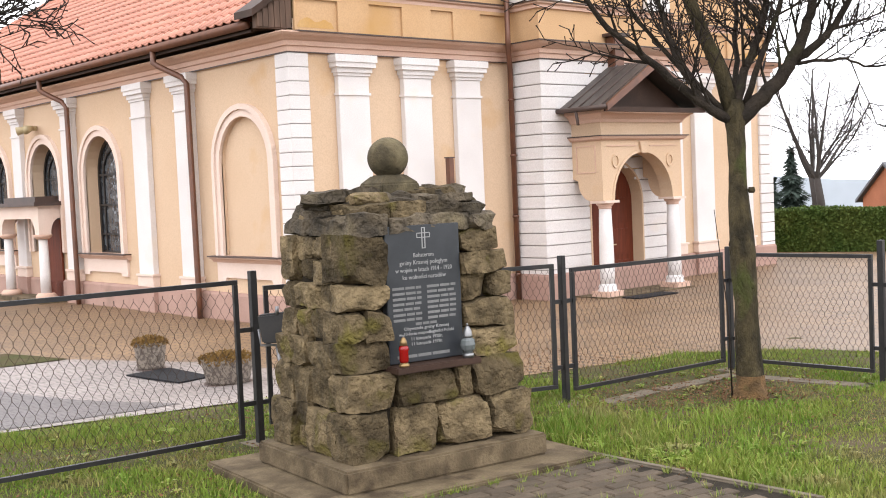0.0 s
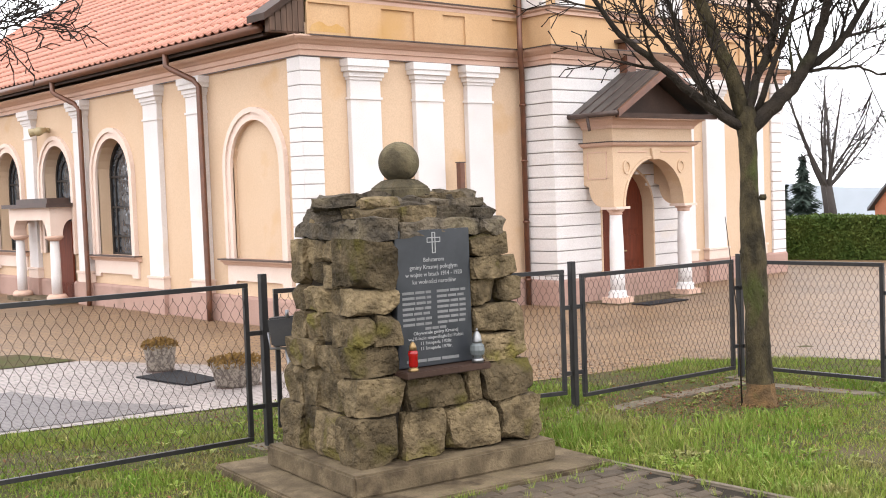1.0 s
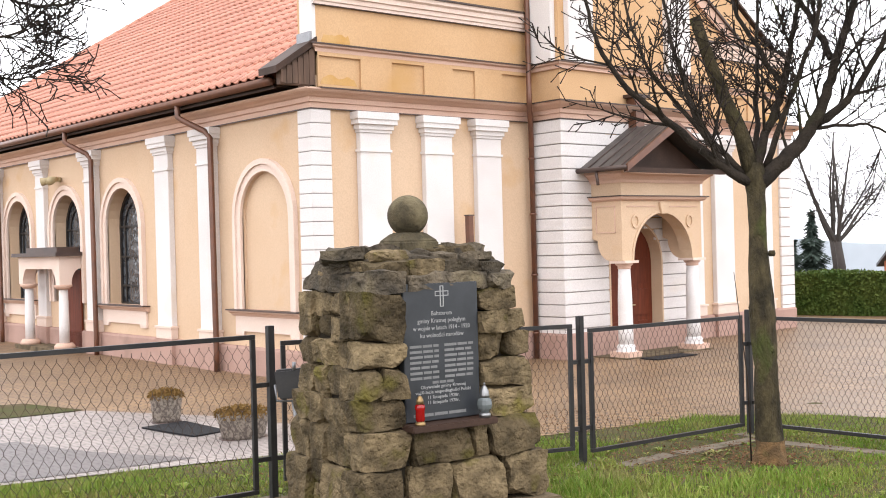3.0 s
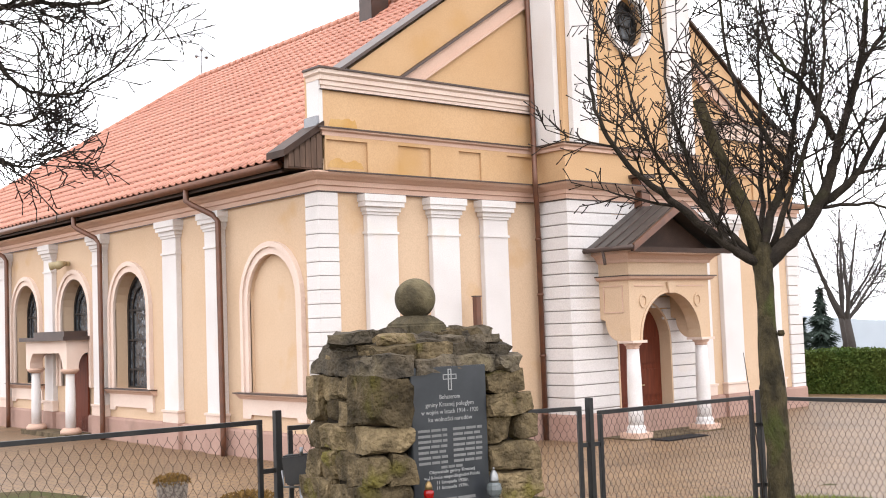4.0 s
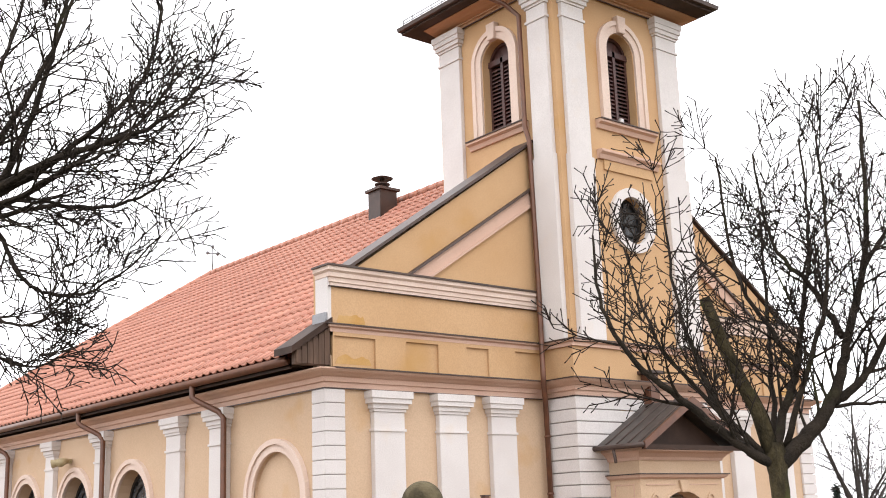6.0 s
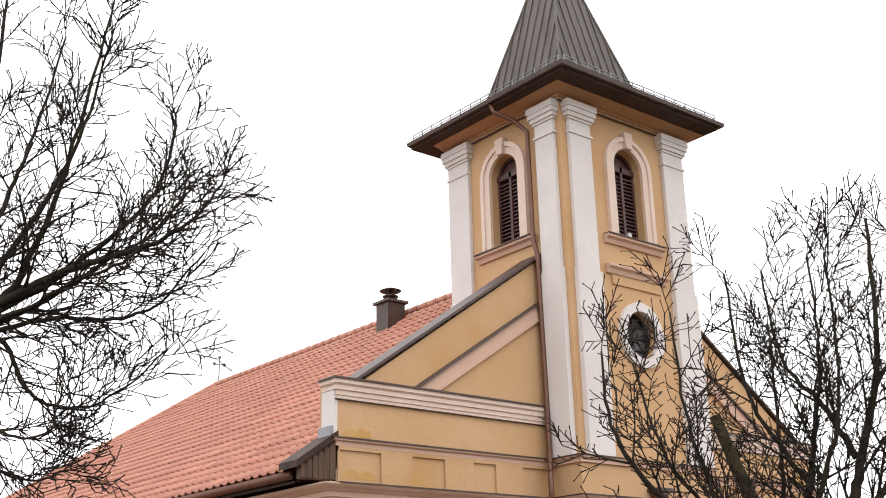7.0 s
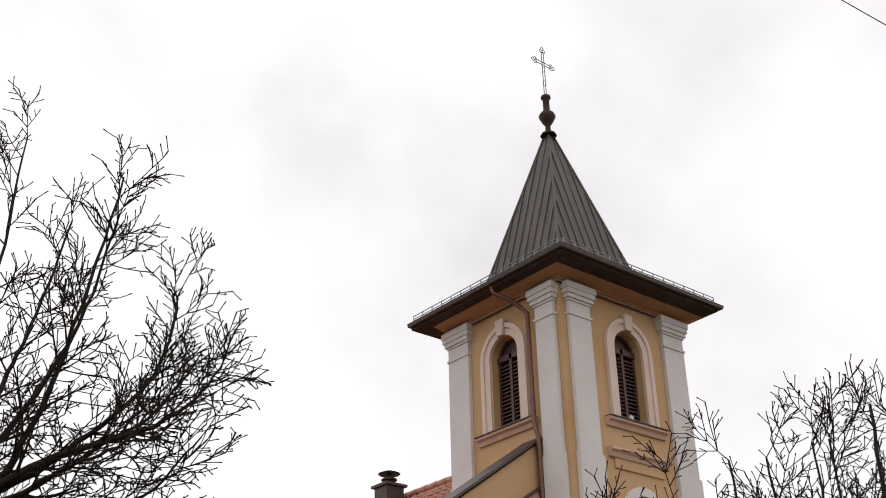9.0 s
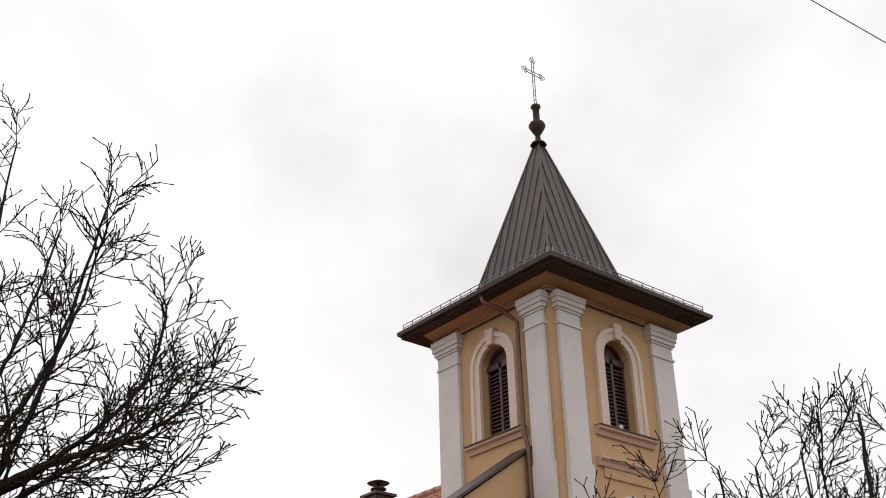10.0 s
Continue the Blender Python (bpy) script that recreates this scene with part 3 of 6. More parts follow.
def build_roof():
    e0, r0 = Vector((9.50, 0, 4.58)), Vector((XC, 0, 9.62))
    up = (r0 - e0)
    length = up.length
    up.normalize()
    nrm = Vector((-up.z, 0, up.x))
    Y0, YR, YE = F + 0.44, 30.9, 37.9
    hipy = lambda x: YE + (YR - YE) * (x - e0.x) / (XC - e0.x)
    mir = lambda p: (2 * XC - p[0], p[1], p[2])
    a, b, c, d = (e0.x, Y0, e0.z), (XC, Y0, r0.z), (XC, YR, r0.z), (e0.x, YE, e0.z)
    s = Shape()
    top = [a, b, c, d, mir(a), mir(d)]
    low = [(p[0], p[1], p[2] - 0.12) for p in top]
    s.add(top + low, [(0, 1, 2, 3), (4, 5, 2, 1), (3, 2, 5), (9, 8, 7, 6), (7, 8, 11, 10), (9, 11, 8), (0, 3, 9, 6), (4, 10, 11, 5), (0, 6, 7, 1), (1, 7, 10, 4), (3, 5, 11, 9)])
    roof = part("roof", s, DECK, church, "red clay pantile roof")
    # one pantile: a rolled sheet with a lip, overlapping the next row
    cw, rh = 0.255, 0.335
    prof = [(-0.128, 0.020), (-0.085, 0.008), (-0.02, 0.004), (0.035, 0.020), (0.07, 0.046), (0.105, 0.046), (0.132, 0.022)]
    t = Shape()
    m = len(prof)
    for off, lift in ((-0.02, 0.032), (rh + 0.03, 0.0)):
        t.v += [(u, off, w + lift) for u, w in prof]
    t.v += [(u, -0.02, w + 0.032 - 0.022) for u, w in prof]
    t.f += [(i, i + 1, m + i + 1, m + i) for i in range(m - 1)] + [(i + 1, i, 2 * m + i, 2 * m + i + 1) for i in range(m - 1)]
    t.s += [True] * (m - 1) + [False] * (m - 1)
    me = t.mesh("tile", TILE, fix=False)
    rot = Matrix((Vector((0, -1, 0)), up, nrm)).transposed()
    rows, cols = int(length / rh), int((YE - Y0) / cw)
    rest = Shape()
    made = 0
    for j in range(rows):
        for i in range(cols):
            y = Y0 + 0.13 + i * cw
            p = e0 + up * (j * rh + 0.0) + nrm * 0.012
            if y > hipy(p.x) - 0.05 or (p.x > TL - 0.45 and y < TB + 0.1):
                continue
            jig = 0.004 * math.sin(i * 12.9 + j * 78.2)
            at = Vector((p.x, y, p.z)) + nrm * jig
            if i < 22 and j < 14 and made < 300:
                ob = new("tile", me)
                ob.parent = roof
                ob.matrix_basis = Matrix.Translation(at) @ rot.to_4x4()
                made += 1
            else:
                rest.add([at + rot @ Vector(q) for q in t.v], t.f, False)
                rest.s[-len(t.f):] = t.s
    ob = part("tiles", rest, TILE, roof, "rows of red clay pantiles", fix=False)
    tagged(ob, kind="stuff")
    # ridge and hip capping, piece by piece in one run
    s = Shape()
    for p, q in (((XC, TB, 9.66), (XC, YR, 9.66)), ((XC, YR, 9.66), (e0.x, YE, e0.z + 0.06))):
        p, q = Vector(p), Vector(q)
        n = int((q - p).length / 0.36)
        for i in range(n):
            u, v = p.lerp(q, i / n), p.lerp(q, (i + 1.08) / n)
            s.tube([u, v], [0.115, 0.10], 8)
    part("ridge_tiles", s, TILE, roof, "half-round red ridge tiles", fix=False)
    # gutter, fascia, soffit
    g = part("gutter", Shape().tube([(9.46, Y0 - 0.12, 4.51), (9.46, YE, 4.51)], 0.07, 10), COPPER, church, "brown half-round gutter")
    part("fascia", Shape().box(9.53, 9.57, Y0 - 0.1, YE - 0.3, 4.40, 4.56), SOFFIT, church, "dark brown eaves board")
    part("soffit", Shape().box(9.53, S, Y0 - 0.1, YE - 0.6, 4.44, 4.47), SOFFIT, church)
    e = part("eaves_end", Shape().prism([(9.42, 4.42), (A0 - 0.02, 4.42), (A0 - 0.02, 5.05), (9.42, 4.64)], "y", F + 0.0, F + 0.1), BOARD, church, "weathered boarding closing the eaves")
    for i in range(6):
        x = 9.43 + i * 0.104
        part("board", Shape().box(x, x + 0.094, F - 0.02, F + 0.005, 4.44, 4.62 + 0.66 * (x - 9.40)), BOARD, e)
    part("verge_board", Shape().prism([(9.32, 4.58), (A0 - 0.01, 5.09), (A0 - 0.01, 5.20), (9.32, 4.69)], "y", F - 0.06, F + 0.46), SOFFIT, e)
    part("pier_flashing", Shape().box(A0 - 0.12, A0 - 0.071, F + 0.0, F + 0.36, 5.11, 5.28), ZINC, church)
    for yp in (17.89, 22.98, 28.6):
        pts = [(9.46, yp + 0.53, 4.47), (9.46, yp + 0.53, 4.26), (9.50, yp + 0.42, 4.19), (S - 0.24, yp + 0.06, 3.98), (S - 0.2, yp - 0.04, 3.86), (S - 0.19, yp - 0.05, G + 0.35), (S - 0.19, yp - 0.05, G)]
        pipe(pts, 0.052)
    # cross at the ridge's end
    s = Shape().tube([(XC, YR, 9.6), (XC, YR, 10.5)], 0.02, 6).tube([(XC - 0.17, YR + 0.1, 10.28), (XC + 0.17, YR - 0.1, 10.28)], 0.018, 6)
    for q in ((XC - 0.17, 10.28), (XC + 0.17, 10.28), (XC, 10.5)):
        s.lathe([(0.02, -0.06), (0.07, 0), (0.02, 0.06)], q[0], YR, q[1], 8)
    part("ridge_cross", s, ZINC, church, "small wrought metal cross on the ridge")
    # chimney
    cx, cy = 15.85, 21.25
    c = part("chimney", Shape().box(cx - 0.25, cx + 0.25, cy - 0.25, cy + 0.25, 8.6, 9.74), LEAD, church, "brown sheet-clad chimney", bevel=0.01)
    part("chimney_cap", Shape().box(cx - 0.31, cx + 0.31, cy - 0.31, cy + 0.31, 9.74, 9.80), LEAD, c)
    part("flue", Shape().lathe([(0.15, 0), (0.15, 0.12), (0.19, 0.12), (0.19, 0.15)], cx, cy, 9.80, 16), LEAD, c)
    part("cowl", Shape().lathe([(0.24, 0.26), (0.27, 0.28), (0.12, 0.34), (0.02, 0.35)], cx, cy, 9.80, 20), LEAD, c)
    part("cowl_post", Shape().lathe([(0.05, 0.1), (0.05, 0.3)], cx, cy, 9.80, 8), LEAD, c)
    part("chimney_apron", Shape().prism([(cx - 0.5, 8.62), (cx + 0.4, 9.26), (cx + 0.4, 9.32), (cx - 0.5, 8.70)], "y", cy - 0.42, cy + 0.42), LEAD, c)


def build_tower():
    c = 16.6
    cd, dh, ds = 16.63, 0.735, 1.48
    s = Shape()
    strips(s, "y", TL, TR, G, 4.4, [(cd, dh + 0.04, G, ds)], TF, TF + 0.5)
    zo, ho, wo = 7.53, 0.49, 0.46
    el = [(c + wo * math.cos(math.pi * (0.5 + i / 16)), zo + ho * math.sin(math.pi * (0.5 + i / 16))) for i in range(17)]
    s.prism([(c, 4.4), (TL, 4.4), (TL, 8.7), (c, 8.7)] + el, "y", TF, TF + 0.4)
    s.prism([(c, 8.7), (TR, 8.7), (TR, 4.4), (c, 4.4)] + [(2 * c - x, z) for x, z in reversed(el)], "y", TF, TF + 0.4)
    bz, bs, bh = 9.44, 11.02, 0.40
    strips(s, "y", TL, TR, 8.7, 12.2, [(c, bh, bz, bs)], TF, TF + 0.4)
    part("tower_wall", s, UPPER, church, "apricot tower front", weld=True)
    cl = 15.84
    s = Shape()
    s.box(TL, TL + 0.4, TF + 0.4, TB, 4.4, 8.7)
    s.box(TL, TL + 0.4, TF + 0.5, F + 0.2, G, 4.4)
    strips(s, "x", TF + 0.4, TB, 8.7, 12.2, [(cl, bh, bz, bs)], TL, TL + 0.4)
    part("tower_wall", s, UPPER, church, "apricot tower side", weld=True)
    part("tower_wall", Shape().box(TR - 0.4, TR, TF + 0.4, TB, G, 12.2), UPPER, church)
    part("tower_wall", Shape().box(TL + 0.4, TR - 0.4, TB - 0.4, TB, 6, 12.2), UPPER, church)
    # added dark box standing in for the unlit inside of the tower
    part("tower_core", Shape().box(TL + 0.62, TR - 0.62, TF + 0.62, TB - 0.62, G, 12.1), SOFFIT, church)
    # belfry openings with louvres
    for face in ("front", "left"):
        cc = c if face == "front" else cl
        ax, at, sg = ("y", TF, 1) if face == "front" else ("x", TL, 1)
        w = part("belfry_window", Shape().ring(arch(cc, bh + 0.02, bz, bs), arch(cc, bh + 0.17, bz, bs), ax, at - 0.05, at + 0.02), CREAM, church, "louvred belfry window in a pale pink surround")
        part("outer_moulding", Shape().ring(arch(cc, bh + 0.17, bz, bs), arch(cc, bh + 0.27, bz, bs), ax, at - 0.085, at + 0.01), CREAM, w)
        part("keystone", Shape().prism([(cc - 0.09, bs + bh + 0.0), (cc + 0.09, bs + bh + 0.0), (cc + 0.13, bs + bh + 0.36), (cc - 0.13, bs + bh + 0.36)], ax, at - 0.13, at), CREAM, w, bevel=0.01)
        fr = Shape().ring(arch(cc, bh - 0.06, bz, bs), arch(cc, bh + 0.005, bz, bs), ax, at + 0.18, at + 0.26)
        for lo, hi, z0, z1 in ((cc - 0.035, cc + 0.035, bz, bs + 0.1), (cc - bh, cc + bh, bs - 0.03, bs + 0.09)):
            if ax == "y":
                fr.box(lo, hi, at + 0.15, at + 0.26, z0, z1)
            else:
                fr.box(at + 0.15, at + 0.26, lo, hi, z0, z1)
        part("frame", fr, LOUVRE, w, "dark red-brown shutter frame")
        part("fanlight", Shape().prism(arch(cc, bh - 0.05, bs + 0.05, bs + 0.06, rise=bh - 0.08), ax, at + 0.23, at + 0.25), LOUVRE, w)
        k = 0
        z = bz + 0.06
        while z < bs - 0.06:
            for lo, hi in ((cc - bh + 0.05, cc - 0.035), (cc + 0.035, cc + bh - 0.05)):
                sl = Shape()
                q = [(at + 0.17, z - 0.03), (at + 0.25, z + 0.045), (at + 0.25, z + 0.065), (at + 0.17, z - 0.01)]
                if ax == "y":
                    sl.prism(q, "x", lo, hi)
                else:
                    sl.add([(d, lo, zz) for d, zz in q] + [(d, hi, zz) for d, zz in q], [(0, 1, 2, 3), (7, 6, 5, 4), (0, 4, 5, 1), (1, 5, 6, 2), (2, 6, 7, 3), (3, 7, 4, 0)])
                part("slat", sl, LOUVRE, w)
            z += 0.082
        path = [(cc - 0.84, TF), (cc + 0.84, TF)] if ax == "y" else [(TL, cc + 0.84), (TL, cc - 0.84)]
        part("sill", Shape().sweep([(-0.02, bz - 0.16), (0.05, bz - 0.16), (0.08, bz - 0.08), (0.15, bz - 0.05), (0.15, bz), (-0.02, bz + 0.02)], path), PINK, w)
        part("sill_flashing", Shape().sweep([(-0.2, bz + 0.02), (0.18, bz), (0.18, bz + 0.02), (-0.2, bz + 0.04)], path), LEAD, w)
        if ax == "y":
            part("white_box", Shape().box(cc + 0.0, cc + 0.10, at + 0.08, at + 0.15, bz + 0.06, bz + 0.24), WHITE, w, "small white box behind the sill", bevel=0.01)
    # hood moulding and oval window of the front
    path = [(c - 0.86, TF), (c + 0.86, TF)]
    h = part("hood_moulding", Shape().sweep([(-0.02, 8.66), (0.06, 8.66), (0.09, 8.74), (0.15, 8.78), (0.15, 8.83), (-0.02, 8.85)], path), PINK, church)
    part("hood_panel", Shape().box(c - 0.7, c + 0.7, TF - 0.035, TF, 8.46, 8.66), UPPER, h)
    o = part("oval_window", Shape().ring(*[[(c + (wo + e) * math.cos(math.pi * i / 20), zo + (ho + e) * math.sin(math.pi * i / 20)) for i in range(41)] for e in (-0.02, 0.16)], "y", TF - 0.08, TF + 0.02), WHITE, church, "oval window in a whitewashed ring")
    part("pane", Shape().prism([(c + wo * math.cos(math.pi * i / 16), zo + ho * math.sin(math.pi * i / 16)) for i in range(32)], "y", TF + 0.22, TF + 0.24), GLASS, o)
    fr = Shape().ring(*[[(c + (wo + e) * math.cos(math.pi * i / 20), zo + (ho + e) * math.sin(math.pi * i / 20)) for i in range(41)] for e in (-0.06, 0.01)], "y", TF + 0.16, TF + 0.23)
    fr.box(c - 0.02, c + 0.02, TF + 0.17, TF + 0.22, zo - ho, zo + ho)
    for z in (zo - 0.24, zo, zo + 0.24):
        fr.box(c - wo, c + wo, TF + 0.17, TF + 0.22, z - 0.015, z + 0.015)
    part("frame", fr, IRON, o)
    # corner pilasters: thicker below, capitals under the eaves
    spans = [("y", 14.91, 15.51), ("y", 17.67, 18.31), ("x", 14.31, 14.82), ("x", 16.87, 17.51)]
    for ax, lo, hi in spans:
        def put(l, h2, out, z0, z1):
            return Shape().box(l, h2, TF - out, TF, z0, z1) if ax == "y" else Shape().box(TL - out, TL, l, h2, z0, z1)
        zb = 5.1 if (ax == "y" or lo < 15) else 8.2
        p = part("tower_pilaster", put(lo, hi, 0.09, 8.58, 11.66), WHITE, church, "long whitewashed tower pilaster", bevel=0.006)
        if zb < 8.5:
            part("lower_shaft", put(lo - 0.03, hi + 0.03, 0.12, zb, 8.60), WHITE, p, bevel=0.006)
        part("necking", put(lo - 0.025, hi + 0.025, 0.115, 11.36, 11.41), WHITE, p)
        q = Shape()
        for out, z0, z1 in ((0.115, 11.66, 11.71), (0.15, 11.71, 11.80), (0.18, 11.80, 11.90), (0.20, 11.90, 12.03)):
            b2 = put(lo - out + 0.09, hi + out - 0.09, out, z0, z1)
            q.add(b2.v, b2.f)
        part("capital", q, WHITE, p)
    # tower cornice and roof
    loop = [(TL, TB), (TL, TF), (TR, TF), (TR, TB)]
    part("tower_cornice", Shape().sweep([(-0.02, 12.03), (0.05, 12.03), (0.05, 12.08), (0.09, 12.09), (0.09, 12.12), (0.16, 12.13), (0.26, 12.16), (0.40, 12.185), (0.40, 12.2), (-0.02, 12.2)], loop), EAVES_SHADE, church, "stepped cornice under the tower eaves")
    # the cornice's underside shadow as a dark strip, no real moulding
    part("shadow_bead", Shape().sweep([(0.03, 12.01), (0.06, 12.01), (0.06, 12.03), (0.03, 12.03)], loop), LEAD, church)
    cx, cy = 16.43, 15.76
    E = 2.35
    part("tower_soffit", Shape().box(cx - E + 0.02, cx + E - 0.02, cy - E + 0.02, cy + E - 0.02, 12.2, 12.27), SOFFIT, church, "dark brown boarded tower eaves")
    q = lambda h, z: [(cx - h, cy - h, z), (cx + h, cy - h, z), (cx + h, cy + h, z), (cx - h, cy + h, z)]
    s = Shape()
    hs = [(E, 12.25), (E, 12.33), (1.55, 12.78), (1.26, 12.98), (1.10, 13.32), (0.05, 17.05)]
    s.v = sum((q(h, z) for h, z in hs), [])
    s.f = [(4 * i + k, 4 * i + (k + 1) % 4, 4 * i + 4 + (k + 1) % 4, 4 * i + 4 + k) for i in range(len(hs) - 1) for k in range(4)] + [(3, 2, 1, 0), tuple(4 * len(hs) - 4 + k for k in range(4))]
    s.s = [False] * len(s.f)
    sp = part("spire", s, SPIRE, church, "weathered grey sheet-metal spire with standing seams")
    for k in range(4):
        r = Matrix.Translation((cx, cy, 0)) @ Matrix.Rotation(math.pi / 2 * k, 4, "Z")
        for i in range(-4, 5):
            x = i * 0.235 + 0.03
            if abs(x) > 1.2:
                continue
            f = abs(x)
            zt = 17.05 - (f - 0.05) / 1.05 * 3.73 if f > 0.05 else 17.0
            zt = min(zt, 17.0)
            ht = max(f, 0.05) + 0.005
            t = Shape().tube([r @ Vector((x, -1.265, 12.98)), r @ Vector((x, -1.105, 13.32)), r @ Vector((x, -ht, zt))], 0.026, 4)
            part("seam", t, LEAD, sp)
        t = Shape().tube([r @ Vector((-h, -h, z + 0.01)) for h, z in hs[1:]], 0.03, 6)
        part("hip_roll", t, SPIRE, sp)
    g = part("tower_gutter", Shape().sweep([(-0.02, 12.25), (0.07, 12.255), (0.09, 12.33), (-0.02, 12.33)], [(cx - E, cy + E), (cx - E, cy - E), (cx + E, cy - E), (cx + E, cy + E)]), LEAD, church, "dark gutter round the tower eaves")
    # snow guard rails
    for line in ([(cx - E + 0.02, cy + E - 0.1), (cx - E + 0.02, cy - E + 0.1)], [(cx - E + 0.1, cy - E + 0.02), (cx + E - 0.1, cy - E + 0.02)]):
        a, b = (Vector((*p, 12.36)) for p in line)
        s = Shape().tube([a + Vector((0, 0, 0.15)), b + Vector((0, 0, 0.15))], 0.010, 4).tube([a + Vector((0, 0, 0.08)), b + Vector((0, 0, 0.08))], 0.010, 4)
        n = 14
        for i in range(n + 1):
            p = a.lerp(b, i / n)
            s.tube([p - Vector((0, 0, 0.05)), p + Vector((0, 0, 0.16))], 0.011, 4)
        part("snow_guard", s, ZINC, church, "galvanised snow guard rail")
        for i in range(24):
            p = a.lerp(b, (i + 0.5) / 24)
            part("gutter_bracket", Shape().box(p.x - 0.02, p.x + 0.02, p.y - 0.03, p.y + 0.03, 12.30, 12.40), LEAD, g)
    k = part("finial", Shape().lathe([(0.20, -0.02), (0.19, 0.02), (0.07, 0.12), (0.06, 0.26), (0.13, 0.36), (0.20, 0.50), (0.20, 0.58), (0.12, 0.66), (0.08, 0.70), (0.08, 1.02), (0.12, 1.06), (0.12, 1.12), (0.03, 1.16)], cx, cy, 17.0, 8), SOFFIT, church, "faceted sheet-metal finial knob")
    s = Shape()
    for dx in (-0.045, 0.045):
        s.tube([(cx + dx * 0.8, cy, 18.15), (cx + dx * 0.8, cy, 19.45)], 0.010, 5)
    for dz in (-0.04, 0.04):
        s.tube([(cx - 0.26, cy, 19.1 + dz), (cx + 0.26, cy, 19.1 + dz)], 0.010, 5)
    for i in range(9):
        z = 18.25 + i * 0.14
        s.tube([(cx - 0.035, cy, z), (cx + 0.035, cy, z + 0.1)], 0.006, 4)
    for px, pz in ((-0.29, 19.1), (0.29, 19.1), (0, 19.5)):
        for a in range(3):
            an = a * 2.1 + (math.pi if px < 0 else 0 if px > 0 else math.pi / 2)
            ux, uz = px + 0.05 * math.cos(an), pz + 0.05 * math.sin(an)
            ring = [(cx + ux + 0.045 * math.cos(q2 * math.pi / 4), cy, uz + 0.05 * math.sin(q2 * math.pi / 4)) for q2 in range(9)]
            s.tube(ring, 0.009, 4)
    part("spire_cross", s, IRON, k, "openwork wrought iron cross", fix=False)
    # downpipe of the tower
    pts = [(14.10, 15.45, 12.24), (14.13, 15.42, 12.08), (14.45, 15.2, 11.9), (TL - 0.14, 14.97, 11.6), (TL - 0.14, 14.96, 9.3), (TL - 0.14, F - 0.10, 9.0), (TL - 0.14, F - 0.14, 6.3), (TL - 0.2, F - 0.2, 5.2), (TL - 0.2, F - 0.2, 5.0), (TL - 0.36, F - 0.36, 4.6), (TL - 0.36, F - 0.36, 4.3), (TL - 0.14, F - 0.16, 3.95), (TL - 0.12, F - 0.14, G)]
    pipe(pts, 0.05)
    # rusticated courses of the tower foot
    n = 18
    h = (4.068 - 0.10) / n
    lo, hi = cd - dh, cd + dh
    for i in range(n):
        z0, z1 = 0.10 + i * h + 0.009, 0.10 + (i + 1) * h - 0.009
        for f in (0, 1):
            m = (lambda x: x) if f == 0 else (lambda x: TL + TR - x)
            edge = lo if f == 0 else TL + TR - hi
            zc = (z0 + z1) / 2
            if zc > ds:
                d = zc - ds
                w = math.sqrt(max(0, (dh + 0.02) ** 2 - d * d))
                edge = cd - w if f == 0 else TL + TR - (cd + w)
            q = [(m(TL - 0.05), TF - 0.05), (m(edge), TF - 0.05), (m(edge), TF), (m(TL), TF), (m(TL), F), (m(TL - 0.05), F)]
            part("course_block", Shape().prism(q, "z", z0, z1), WHITE, church, bevel=0.006)
    for f in (0, 1):
        m = (lambda x: x) if f == 0 else (lambda x: TL + TR - x)
        e = lo - 0.02 if f == 0 else TL + TR - hi - 0.02
        q = [(m(TL - 0.025), TF - 0.025), (m(e), TF - 0.025), (m(e), TF), (m(TL), TF), (m(TL), F), (m(TL - 0.025), F)]
        part("course_backing", Shape().prism(q, "z", 0.10, 4.068), JOINT, church)
    # entrance door
    dr = part("door", Shape().prism(arch(cd, dh + 0.02, G, ds), "y", TF + 0.20, TF + 0.26), DOORWOOD, church, "arched red-brown panelled double door")
    for x0, x1 in ((cd - 0.60, cd - 0.06), (cd + 0.06, cd + 0.60)):
        for z0, z1 in ((G + 0.12, 0.35), (0.45, 0.95), (1.05, 1.55)):
            part("door_panel", Shape().box(x0, x1, TF + 0.175, TF + 0.21, z0, z1), DOORWOOD, dr, bevel=0.012)
    part("door_handle", Shape().tube([(cd + 0.05, TF + 0.19, 0.65), (cd + 0.05, TF + 0.14, 0.65), (cd + 0.16, TF + 0.14, 0.65)], 0.012, 6), BRASS, dr, "brass handle")
    part("door_surround", Shape().ring(arch(cd, dh - 0.01, G, ds), arch(cd, dh + 0.03, G, ds), "y", TF - 0.06, TF + 0.46), PLASTER, church, "deep plastered door reveal")


